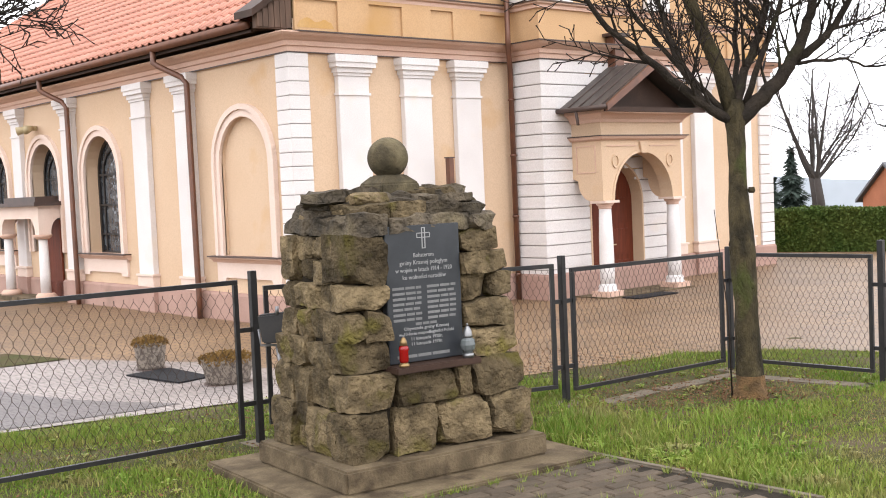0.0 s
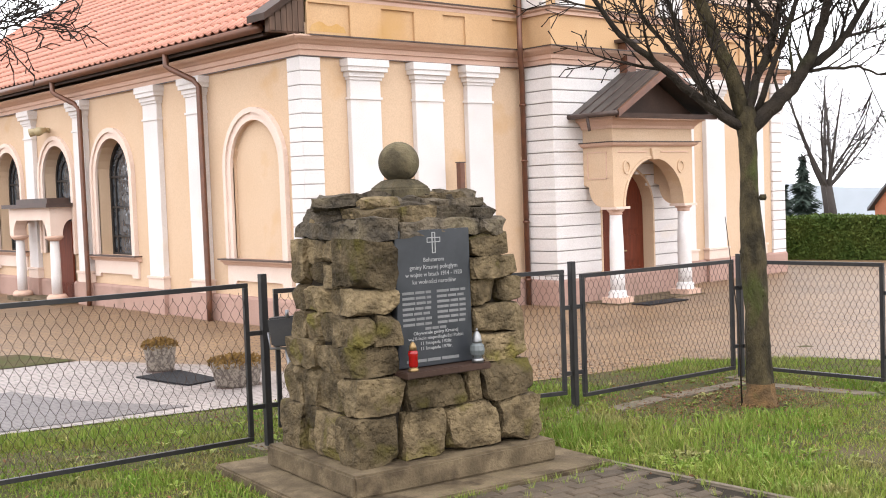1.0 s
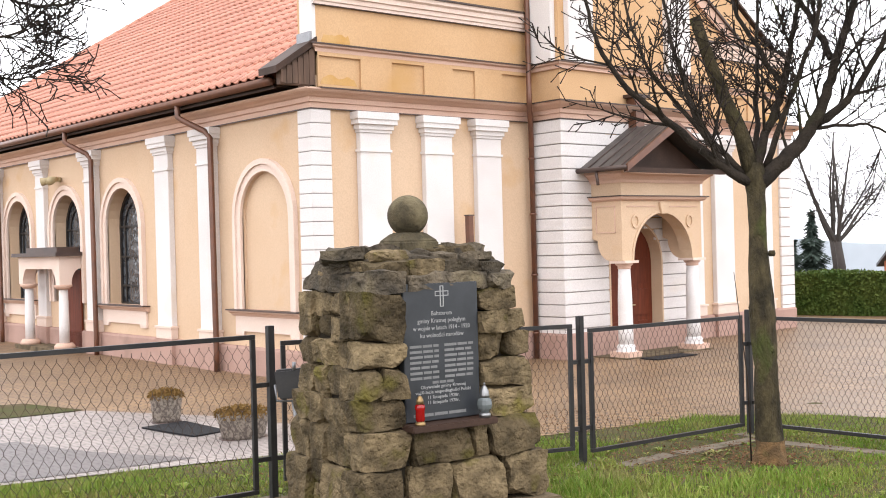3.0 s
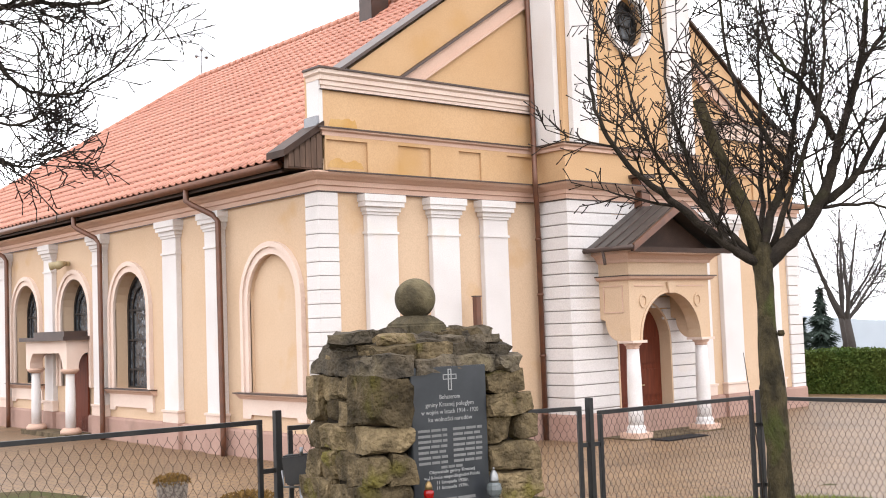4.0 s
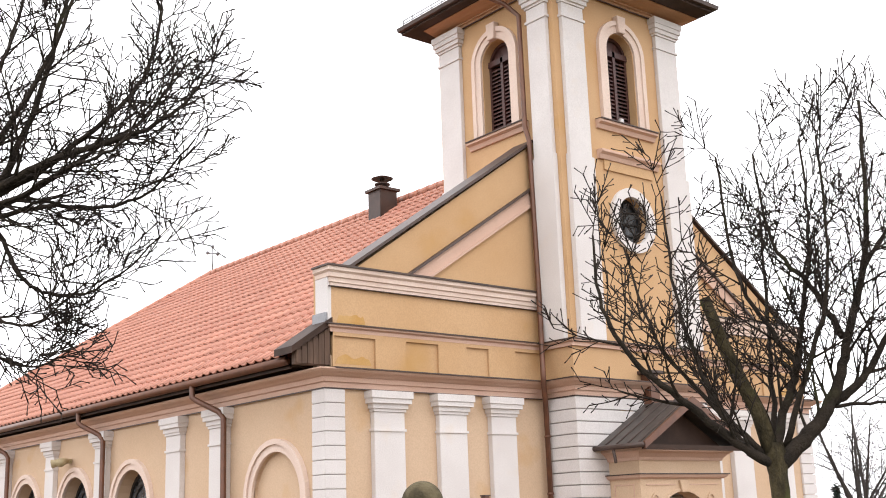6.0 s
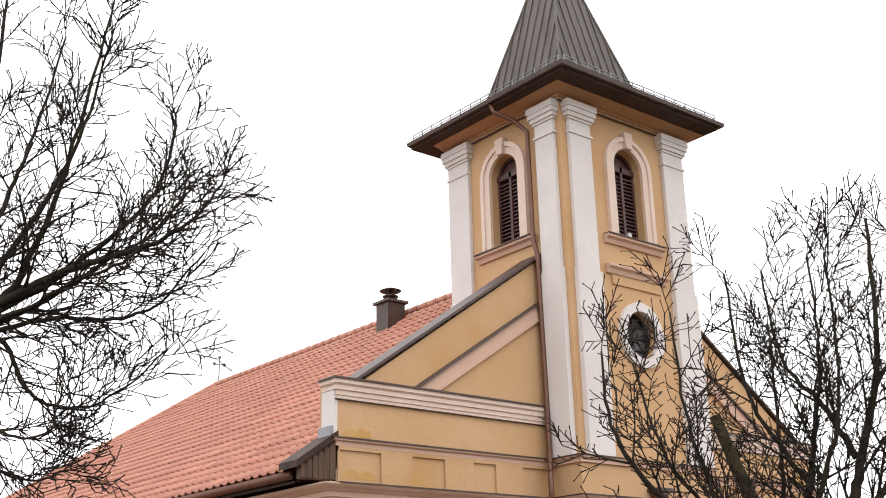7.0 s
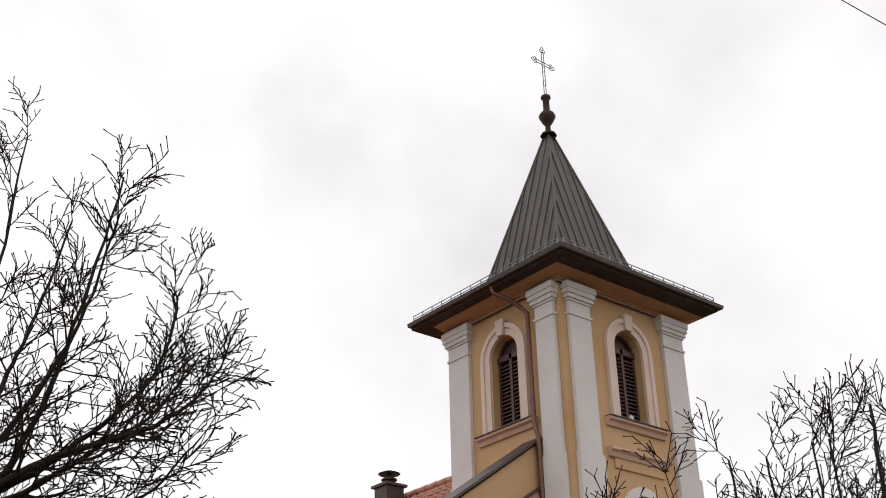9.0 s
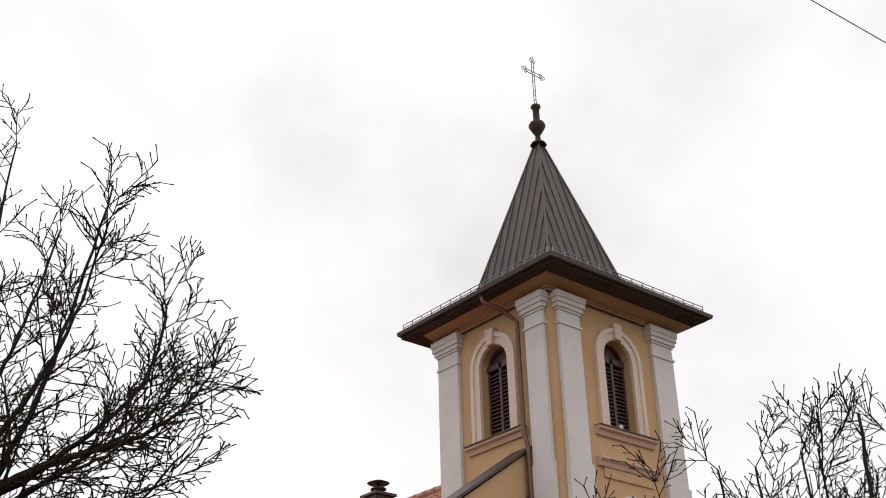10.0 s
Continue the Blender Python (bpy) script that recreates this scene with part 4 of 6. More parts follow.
def build_porch():
    y0, y1 = 13.45, TF - 0.05
    x0, x1 = 15.44, 17.70
    c = (x0 + x1) / 2
    po = part("porch", Shape().box(x0 - 0.1, x1 + 0.1, y0 - 0.15, y1, G - 0.1, G + 0.025), CONCRETE, church, "arched entrance porch on two white columns")
    # front arch wall, side walls with half arches
    s = Shape()
    h = c - 0.30 - x0
    zs, rise = 1.52, 0.85
    top = [(c - h * math.cos(math.pi * i / 18), zs + rise * math.sin(math.pi * i / 18)) for i in range(19)]
    s.prism([(x1, zs), (x1, 2.61), (x0, 2.61), (x0, zs)] + top, "y", y0, y0 + 0.28)
    for a, b in ((x0, x0 + 0.28), (x1 - 0.28, x1)):
        arc = [(y0 + 0.28 + 0.30 * math.sin(math.pi / 2 * i / 8), zs + 0.36 * (1 - math.cos(math.pi / 2 * i / 8))) for i in range(9)]
        s.prism([(y0 + 0.281, 2.61), (y0 + 0.281, zs)] + arc[1:] + [(y1, zs + 0.40), (y1, 2.61)], "x", a, b)
    part("arch_wall", s, PLASTER, po, "apricot plastered arch wall")
    part("ceiling_board", Shape().box(x0 + 0.28, x1 - 0.28, y0 + 0.28, y1, 2.50, 2.60), WHITE, po)
    ring = lambda e: [(c - (h + e) * math.cos(math.pi * i / 18), zs + (rise + e) * math.sin(math.pi * i / 18)) for i in range(19)]
    part("arch_moulding", Shape().ring(ring(0.0), ring(0.05), "y", y0 - 0.015, y0 + 0.01), PLASTER, po)
    part("keystone", Shape().prism([(c - 0.07, zs + rise - 0.02), (c + 0.07, zs + rise - 0.02), (c + 0.12, 2.56), (c - 0.12, 2.56)], "y", y0 - 0.05, y0), PLASTER, po, bevel=0.008)
    for x in (x0 + 0.36, x1 - 0.36):
        part("roundel", Shape().ring(*[[(x + e * math.cos(math.pi * i / 10), 2.22 + 1.25 * e * math.sin(math.pi * i / 10)) for i in range(21)] for e in (0.07, 0.10)], "y", y0 - 0.025, y0), PLASTER, po)
    for a, b in ((x0 + 0.14, c - 0.2), (c + 0.2, x1 - 0.14)):
        part("panel_bead", Shape().box(a, b, y0 - 0.015, y0, 2.48, 2.495), PINK, po)
    s = Shape().box(x0 - 0.015, x0, y0 + 0.14, y0 + 0.155, 2.02, 2.49).box(x0 - 0.015, x0, y1 - 0.12, y1 - 0.105, 2.02, 2.49)
    s.box(x0 - 0.015, x0, y0 + 0.14, y1 - 0.105, 2.49, 2.505).box(x0 - 0.015, x0, y0 + 0.14, y1 - 0.105, 2.02, 2.035)
    part("panel_bead", s, PINK, po)
    # entablature
    path = [(x0, y1), (x0, y0), (x1, y0), (x1, y1)]
    part("string_course", Shape().sweep([(-0.05, 2.59), (0.03, 2.59), (0.08, 2.62), (0.10, 2.66), (-0.05, 2.67)], path), PINK, po)
    part("string_flashing", Shape().sweep([(-0.05, 2.67), (0.12, 2.66), (0.12, 2.68), (-0.05, 2.69)], path), LEAD, po)
    part("frieze", Shape().sweep([(-0.25, 2.68), (0.0, 2.68), (0.0, 2.91), (-0.25, 2.91)], path), PLASTER, po)
    part("porch_cornice", Shape().sweep([(-0.25, 2.91), (0.03, 2.91), (0.05, 2.96), (0.12, 3.03), (0.18, 3.06), (0.18, 3.14), (-0.25, 3.14)], path), PINK, po)
    # pitched porch roof in weathered brown sheet, its open gable to the front
    ex0, ex1, ey = x0 - 0.32, x1 + 0.32, y0 - 0.42
    zr, ze, xr = 3.98, 3.17, 16.50
    s = Shape()
    v = [(ex0, ey, ze), (xr, ey, zr), (ex1, ey, ze), (ex0, TF, ze), (xr, TF, zr), (ex1, TF, ze)]
    s.add(v + [(p[0], p[1], p[2] - 0.06) for p in v], [(0, 1, 4, 3), (1, 2, 5, 4), (9, 10, 7, 6), (10, 11, 8, 7), (0, 6, 7, 1), (1, 7, 8, 2), (3, 4, 10, 9), (4, 5, 11, 10), (0, 3, 9, 6), (2, 8, 11, 5)])
    rf = part("porch_roof", s, SPIRE, po, "weathered grey-brown sheet gable roof of the porch")
    # dark sheet painted in for the shade inside the open gable
    part("gable_infill", Shape().prism([(ex0 + 0.25, ze - 0.02), (ex1 - 0.25, ze - 0.02), (xr, zr - 0.14)], "y", y0 - 0.02, y0 + 0.02), SOFFIT, rf, "dark boarded gable under the porch roof")
    for e in (ex0, ex1):
        d = 1 if e < xr else -1
        part("barge_board", Shape().prism([(e, ze - 0.10), (e, ze + 0.03), (xr, zr + 0.03), (xr, zr - 0.12)], "y", ey - 0.03, ey + 0.012), COPPER, rf, "brown barge board")
        for k in range(5):
            y = ey + 0.12 + k * 0.26
            part("seam", Shape().tube([(e, y, ze + 0.01), (xr, y, zr + 0.01)], 0.016, 4), LEAD, rf)
        part("porch_gutter", Shape().tube([(e - 0.04 * d, TF, ze - 0.03), (e - 0.04 * d, ey - 0.02, ze - 0.03)], 0.045, 8), LEAD, rf)
    part("eaves_flashing", Shape().box(x0 - 0.2, x1 + 0.2, y0 - 0.24, y0 + 0.05, 3.14, 3.165), LEAD, rf)
    part("tie_beam", Shape().box(ex0 + 0.05, ex1 - 0.05, ey + 0.02, ey + 0.10, ze - 0.10, ze - 0.02), SOFFIT, rf)
    part("spout", Shape().tube([(ex0 - 0.04, TF - 0.5, ze - 0.04), (ex0 - 0.10, TF - 0.6, ze - 0.30)], 0.03, 6), LEAD, rf)
    # a brown bracketed box above the roof
    part("wall_box", Shape().box(c - 0.06, c + 0.22, TF - 0.22, TF, 3.95, 4.54), COPPER, po, "brown sheet rainwater head", bevel=0.02)
    part("wall_box_cap", Shape().box(c - 0.14, c + 0.30, TF - 0.28, TF, 4.54, 4.60), LEAD, po)
    for x in (x0 + 0.20, x1 - 0.12):
        y = y0 + 0.14
        col = part("column", Shape().lathe([(0.132, 0), (0.134, 0.3), (0.128, 0.85), (0.108, 1.43)], x, y, G + 0.20, 24), WHITE, po, "whitewashed tapering column")
        part("column_base", Shape().lathe([(0.185, 0), (0.185, 0.06), (0.16, 0.09), (0.17, 0.13), (0.145, 0.17), (0.132, 0.18)], x, y, G + 0.07, 24), WHITE, col)
        part("pedestal", Shape().box(x - 0.21, x + 0.21, y - 0.21, y + 0.21, G - 0.05, G + 0.12), PINK, col, bevel=0.01)
        part("column_capital", Shape().lathe([(0.108, 0), (0.125, 0.02), (0.112, 0.04), (0.155, 0.08), (0.165, 0.11)], x, y, 1.37, 24), PINK, col)
        part("abacus", Shape().box(x - 0.19, x + 0.19, y - 0.18, y + 0.18, 1.475, 1.52), CREAM, col)


def build_side_porch():
    xf, xb = 9.42, S - 0.02
    ya, yb = 23.90, 26.30
    po = part("side_porch", Shape().box(xf - 0.1, xb, ya - 0.1, yb + 0.1, G - 0.1, G + 0.10), CONCRETE, church, "small flat-roofed side porch on white columns")
    s = Shape()
    c = (ya + yb) / 2
    h = c - 0.22 - ya
    top = [(c - h * math.cos(math.pi * i / 14), 1.25 + 0.34 * min(1, 1.6 * math.sin(math.pi * i / 14))) for i in range(15)]
    s.prism([(yb, 1.25), (yb, 1.86), (ya, 1.86), (ya, 1.25)] + top, "x", xf, xf + 0.26)
    for a, b in ((ya, ya + 0.24), (yb - 0.24, yb)):
        arc = [(xf + 0.26 + 0.20 * (1 - math.cos(math.pi / 2 * i / 8)) / 1.0, 1.25 + 0.34 * math.sin(math.pi / 2 * i / 8)) for i in range(9)]
        s.prism([(xf + 0.261, 1.86)] + [(xf + 0.261, 1.25)] + arc[1:] + [(xb, 1.59), (xb, 1.86)], "y", a, b)
    part("arch_wall", s, CREAM, po, "pale pink arch wall")
    part("flat_roof", Shape().box(xf - 0.12, xb, ya - 0.12, yb + 0.12, 1.861, 1.945), LEAD, po, "dark sheet roof")
    part("roof_kerb", Shape().box(xb - 0.5, xb, ya + 0.2, yb - 0.4, 1.93, 2.06), LEAD, po)
    for y in (ya + 0.14, yb - 0.26):
        x = xf + 0.13
        col = part("column", Shape().lathe([(0.11, 0), (0.109, 0.4), (0.092, 1.21)], x, y, G + 0.22, 20), WHITE, po, "whitewashed tapering column")
        part("column_base", Shape().lathe([(0.22, 0), (0.22, 0.06), (0.17, 0.12)], x, y, G + 0.10, 20), PINK, col)
        part("column_capital", Shape().lathe([(0.13, 0), (0.19, 0.06), (0.19, 0.10)], x, y, 1.15, 20), PINK, col)
    part("side_door", Shape().box(S - 0.07, S - 0.03, 23.95, 25.2, G + 0.1, 1.55), DOORWOOD, church, "red-brown side door", bevel=0.01)
    # pair of floodlights over the side porch
    fl = part("floodlight", Shape().box(S - 0.16, S - 0.02, 25.0, 25.12, 3.52, 3.62), BRASS, church, "beige twin floodlight on the wall")
    for dy in (-0.16, 0.14):
        part("lamp_head", Shape().tube([(S - 0.12, 25.06 + dy * 0.4, 3.58), (S - 0.36, 25.06 + dy * 1.6, 3.52)], [0.05, 0.10], 10), BRASS, fl)


build_walls()
build_cornices()
build_side()
build_roof()
build_tower()
build_porch()
build_side_porch()


# ---- the memorial ----
MO = Vector((3.96, 5.55))
MA = radians(-6.6)
MU, MV = Vector((math.cos(MA), math.sin(MA))), Vector((-math.sin(MA), math.cos(MA)))


def ml(u, v, z):
    p = MO + MU * u + MV * v
    return Vector((p.x, p.y, z))


def local_box(s, u0, u1, v0, v1, z0, z1):
    return s.add([ml(u, v, z) for z in (z0, z1) for u, v in ((u0, v0), (u1, v0), (u1, v1), (u0, v1))],
                 [(3, 2, 1, 0), (4, 5, 6, 7), (0, 1, 5, 4), (1, 2, 6, 5), (2, 3, 7, 6), (3, 0, 4, 7)])


def rock(size, seed, rough=0.5, cuts=5, flat=0.0):
    """A split stone: a block with broken faces, knocked-off corners and a bulging front."""
    bm = bmesh.new()
    bmesh.ops.create_cube(bm, size=1.0)
    bmesh.ops.subdivide_edges(bm, edges=bm.edges[:], cuts=cuts, use_grid_fill=True)
    rnd = random.Random(seed)
    o = Vector((rnd.uniform(-50, 50), rnd.uniform(-50, 50), rnd.uniform(-50, 50)))
    planes = []
    for _ in range(9):
        d = Vector((rnd.uniform(-1, 1), rnd.uniform(-1, 1), rnd.uniform(-1, 1))).normalized()
        reach = 0.5 * (abs(d.x) + abs(d.y) + abs(d.z))
        planes.append((d, reach * rnd.uniform(0.74, 0.96)))
    sx, sy, sz = size
    skew = (rnd.uniform(-0.10, 0.10), rnd.uniform(-0.10, 0.10))
    for v in bm.verts:
        p = v.co.copy()
        for d, r in planes:
            over = p.dot(d) - r
            if over > 0:
                p -= d * over
        p.x += skew[0] * p.z
        p.z += skew[1] * p.x * (1 - flat)
        q = Vector((p.x * sx, p.y * sy, p.z * sz))
        e = noise.noise_vector(q * 7 + o) * 0.020 * rough + noise.noise_vector(q * 17 + o) * 0.009 * rough
        v.co = q + e
    me = bpy.data.meshes.new("stone")
    bm.normal_update()
    bm.to_mesh(me)
    bm.free()
    return me


def stone(parent, me, material, u, v, z, turn=0.0, lean=0.0, name="stone"):
    me.materials.append(material)
    ob = new(name, me)
    ob.parent = parent
    at = ml(u, v, z)
    ob.matrix_basis = Matrix.Translation(at - Vector(parent.location)) @ Matrix.Rotation(MA + turn, 4, "Z") @ Matrix.Rotation(lean, 4, "X")
    return ob


def build_memorial():
    mon = thing("memorial", "rough sandstone war memorial with a black granite plaque", "memorial", ml(0.78, 0.61, 0))
    st = part("step", local_box(Shape(), -0.27, 1.83, -0.27, 1.50, -0.05, 0.055), CONCRETE, mon, "worn concrete step", bevel=0.012)
    part("pedestal", local_box(Shape(), 0.0, 1.56, 0.0, 1.23, 0.055, 0.20), CONCRETE, mon, "stained concrete pedestal slab", bevel=0.014)
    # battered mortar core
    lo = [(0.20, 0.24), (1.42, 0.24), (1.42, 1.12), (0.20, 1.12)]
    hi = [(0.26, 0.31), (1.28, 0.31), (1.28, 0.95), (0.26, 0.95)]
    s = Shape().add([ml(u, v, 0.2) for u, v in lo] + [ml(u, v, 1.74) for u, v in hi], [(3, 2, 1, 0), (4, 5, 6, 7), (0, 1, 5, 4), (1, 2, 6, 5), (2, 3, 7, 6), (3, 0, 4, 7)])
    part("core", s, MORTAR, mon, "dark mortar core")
    rnd = random.Random(11)
    zs = [0.20, 0.50, 0.745, 0.94, 1.13, 1.30, 1.605]
    seed = 100

    def edge(z):
        k = (z - 0.2) / 1.5
        return 0.11 + 0.105 * k, 1.52 - 0.20 * k, 0.13 + 0.08 * k, 1.22 - 0.18 * k

    # stones of the front by course: spans across, clear of the plaque above the ledge
    front = [
        [(0.10, 0.44), (0.46, 0.76), (0.79, 1.17), (1.19, 1.52)],
        [(0.12, 0.47), (0.50, 0.93), (0.95, 1.06), (1.08, 1.49)],
        [(0.13, 0.47), (1.06, 1.46)],
        [(0.14, 0.28), (0.29, 0.47), (1.06, 1.44)],
        [(0.15, 0.47), (1.06, 1.26), (1.27, 1.42)],
        [(0.16, 0.46), (1.05, 1.40)],
    ]
    for j, row in enumerate(front):
        z0, z1 = zs[j], zs[j + 1]
        for a, b in row:
            seed += 1
            pieces = [(z0, z1)]
            if j == 5 and a > 1:
                pieces = [(z0, (z0 + z1) / 2), ((z0 + z1) / 2, z1)]
            for p, q in pieces:
                seed += 1
                depth = rnd.uniform(0.26, 0.32)
                out = rnd.uniform(-0.02, 0.03)
                v0 = edge(p)[2] - out
                stone(mon, rock((b - a - 0.004, depth, q - p - 0.006), seed, 1.0), STONE, (a + b) / 2, v0 + depth / 2, (p + q) / 2, rnd.uniform(-0.05, 0.05), rnd.uniform(-0.04, 0.02))
        # left, right and back faces
        for side in ("l", "r", "b"):
            lo_, hi_ = (edge(z0)[2] + 0.06, edge(z0)[3]) if side != "b" else (0.3, 1.3)
            at = lo_ + (0.10 if side != "b" else 0)
            while at < hi_ - 0.04:
                w = min(rnd.uniform(0.18, 0.42), hi_ - at)
                if hi_ - at - w < 0.13:
                    w = hi_ - at
                seed += 1
                depth = rnd.uniform(0.22, 0.28)
                out = rnd.uniform(-0.015, 0.03)
                e = edge((z0 + z1) / 2)
                split = rnd.random() < 0.25 and z1 - z0 > 0.2
                for p, q in ([(z0, (z0 + z1) / 2), ((z0 + z1) / 2, z1)] if split else [(z0, z1)]):
                    seed += 1
                    if side == "l":
                        stone(mon, rock((depth, w - 0.004, q - p - 0.006), seed, 1.0), STONE, e[0] - out + depth / 2, at + w / 2, (p + q) / 2, rnd.uniform(-0.06, 0.06))
                    elif side == "r":
                        stone(mon, rock((depth, w - 0.004, q - p - 0.006), seed, 1.0), STONE, e[1] + out - depth / 2, at + w / 2, (p + q) / 2, rnd.uniform(-0.06, 0.06))
                    else:
                        stone(mon, rock((w - 0.004, depth, q - p - 0.006), seed, 1.0), STONE, at + w / 2, e[3] + out - depth / 2, (p + q) / 2, rnd.uniform(-0.06, 0.06))
                at += w
    # flat dark capping stones in three rough layers, drawn in towards the ball
    def cap(z0, h, inset, steps, lean):
        nonlocal seed
        e = edge(1.6)
        u0, u1, v0, v1 = e[0] + inset - 0.01, e[1] - inset + 0.01, e[2] + inset - 0.04, e[3] - inset + 0.03
        for side in range(4):
            a, b = (u0, u1) if side % 2 == 0 else (v0 + 0.1, v1 - 0.1)
            at = a
            while at < b - 0.03:
                w = min(rnd.uniform(*steps), b - at)
                if b - at - w < 0.11:
                    w = b - at
                seed += 1
                d = rnd.uniform(0.26, 0.36)
                hh = h * rnd.uniform(0.8, 1.25)
                o = rnd.uniform(-0.02, 0.035)
                m = rock((w + 0.02, d, hh), seed, 1.25, 4, 0.5) if side % 2 == 0 else rock((d, w + 0.02, hh), seed, 1.25, 4, 0.5)
                z = z0 + hh / 2 + rnd.uniform(-0.012, 0.012)
                uu, vv = [(at + w / 2, v0 - o + d / 2), (u1 + o - d / 2, at + w / 2), (at + w / 2, v1 + o - d / 2), (u0 - o + d / 2, at + w / 2)][side]
                ob = stone(mon, m, CAPSTONE if rnd.random() < 0.65 else STONE, uu, vv, z, rnd.uniform(-0.12, 0.12), rnd.uniform(-lean, lean), "capping_stone")
                at += w

    cap(1.61, 0.11, 0.025, (0.18, 0.36), 0.06)
    cap(1.70, 0.09, 0.075, (0.16, 0.32), 0.10)
    cap(1.765, 0.075, 0.13, (0.14, 0.30), 0.14)
    cap(1.81, 0.06, 0.22, (0.12, 0.26), 0.18)
    for i in range(6):
        seed += 1
        u, v = (0.30 + 0.08 * i, 0.66 + 0.06 * math.sin(i * 2)) if i < 3 else (1.0 + 0.09 * (i - 3), 0.62 + 0.08 * math.sin(i * 2))
        stone(mon, rock((0.30, 0.40, 0.09), seed, 1.2, 4, 0.5), CAPSTONE, u, v, 1.835, rnd.uniform(-0.6, 0.6), rnd.uniform(-0.2, 0.2), "capping_stone")
    # ball on a low pyramid
    c = (0.765, 0.60)
    q = lambda h, z: [ml(c[0] - h, c[1] - h, z), ml(c[0] + h, c[1] - h, z), ml(c[0] + h, c[1] + h, z), ml(c[0] - h, c[1] + h, z)]
    s = Shape().add(q(0.15, 1.80) + q(0.15, 1.925) + q(0.085, 1.985), [(3, 2, 1, 0), (8, 9, 10, 11)] + [(4 * i + k, 4 * i + (k + 1) % 4, 4 * i + 4 + (k + 1) % 4, 4 * i + 4 + k) for i in (0, 1) for k in range(4)])
    part("ball_base", s, BALL, mon, "low pyramid stone under the ball", bevel=0.01)
    p = ml(*c, 2.098)
    part("stone_ball", Shape().lathe([(0.138 * math.sin(math.pi * max(i, 0.05) / 24), -0.138 * math.cos(math.pi * i / 24)) for i in range(25)], p.x, p.y, p.z, 40), BALL, mon, "weathered round stone ball")
    # plaque with its ledge
    pl = part("plaque", local_box(Shape(), 0.462, 1.036, 0.195, 0.26, 0.775, 1.652), SLATE, mon, "black granite plaque with pale engraved lettering", bevel=0.004)
    part("ledge", local_box(Shape(), 0.44, 1.09, 0.07, 0.26, 0.725, 0.768), SOFFIT, pl, "dark brown timber ledge", bevel=0.006)
    u0, u1, z0, z1 = 0.462, 1.036, 0.775, 1.652
    X = lambda f: u0 + (u1 - u0) * f
    Z = lambda f: z1 - (z1 - z0) * f
    s = Shape()
    for a, b, c2, d in ((0.485, 0.497, 0.02, 0.175), (0.523, 0.535, 0.02, 0.175), (0.485, 0.535, 0.02, 0.026), (0.485, 0.535, 0.169, 0.175),
                        (0.42, 0.60, 0.058, 0.064), (0.42, 0.60, 0.090, 0.096), (0.42, 0.428, 0.058, 0.096), (0.592, 0.60, 0.058, 0.096)):
        local_box(s, X(a), X(b), 0.1925, 0.196, Z(d), Z(c2))
    part("engraved_cross", s, LETTER, pl, "engraved outline cross")

    def text(words, f, height, width, mid=0.5):
        cu = bpy.data.curves.new("lettering", "FONT")
        cu.body, cu.align_x, cu.size, cu.extrude = words, "CENTER", height, 0.001
        cu.resolution_u = 2
        tmp = bpy.data.objects.new("lettering", cu)
        scene.collection.objects.link(tmp)
        bpy.context.view_layer.update()
        me = bpy.data.meshes.new_from_object(tmp.evaluated_get(bpy.context.evaluated_depsgraph_get()))
        w = tmp.dimensions.x
        bpy.data.objects.remove(tmp)
        me.materials.clear()
        me.materials.append(LETTER)
        ob = new("lettering", me)
        ob.parent = pl
        k = width * (u1 - u0) / w
        at = ml(X(mid), 0.192, Z(f))
        ob.matrix_basis = Matrix.Translation(at) @ Matrix.Rotation(MA, 4, "Z") @ Matrix.Rotation(math.pi / 2, 4, "X") @ Matrix.Diagonal((k, 1, 1, 1))

    H = 0.040
    text("Bohaterom", 0.235, H, 0.27)
    text("gminy Krasnej poległym", 0.288, H, 0.64)
    text("w wojnie w latach 1914 - 1920", 0.341, H, 0.76)
    text("ku wolności narodów", 0.394, H, 0.58)
    text("Obywatele gminy Krasnej", 0.765, 0.030, 0.60)
    text("w 10-lecie niepodległości Polski", 0.803, 0.030, 0.74)
    text("11 listopada 1928r.", 0.841, 0.030, 0.42)
    text("11 listopada 1978r.", 0.879, 0.030, 0.42)
    # two columns of lines and the foot line, as plain bars
    r2 = random.Random(5)
    for k in range(7):
        f = 0.447 + 0.0385 * k
        for a, b in ((0.07, 0.45), (0.53, 0.92)):
            at = a
            for w in (r2.uniform(0.13, 0.17), r2.uniform(0.10, 0.13), 0.085):
                part("lettering_bar", local_box(Shape(), X(at), X(min(at + w, b)), 0.1925, 0.196, Z(f + 0.019), Z(f)), BAR, pl)
                at += w + 0.017
    for a, b, f, h in ((0.36, 0.44, 0.715, 0.019), (0.455, 0.54, 0.715, 0.019), (0.555, 0.64, 0.715, 0.019), (0.10, 0.36, 0.945, 0.022), (0.375, 0.55, 0.945, 0.022), (0.57, 0.80, 0.945, 0.022)):
        part("lettering_bar", local_box(Shape(), X(a), X(b), 0.1925, 0.196, Z(f + h), Z(f)), BAR, pl)
    # grave lanterns on the ledge
    p = ml(0.515, 0.11, 0.768)
    la = thing("grave_lantern", "red glass grave candle with a gilt lid on the ledge", "candle", p)
    part("lantern_base", Shape().lathe([(0.0336, 0), (0.03528, 0.01008), (0.0252, 0.0252)], *p, 20), GOLD, la)
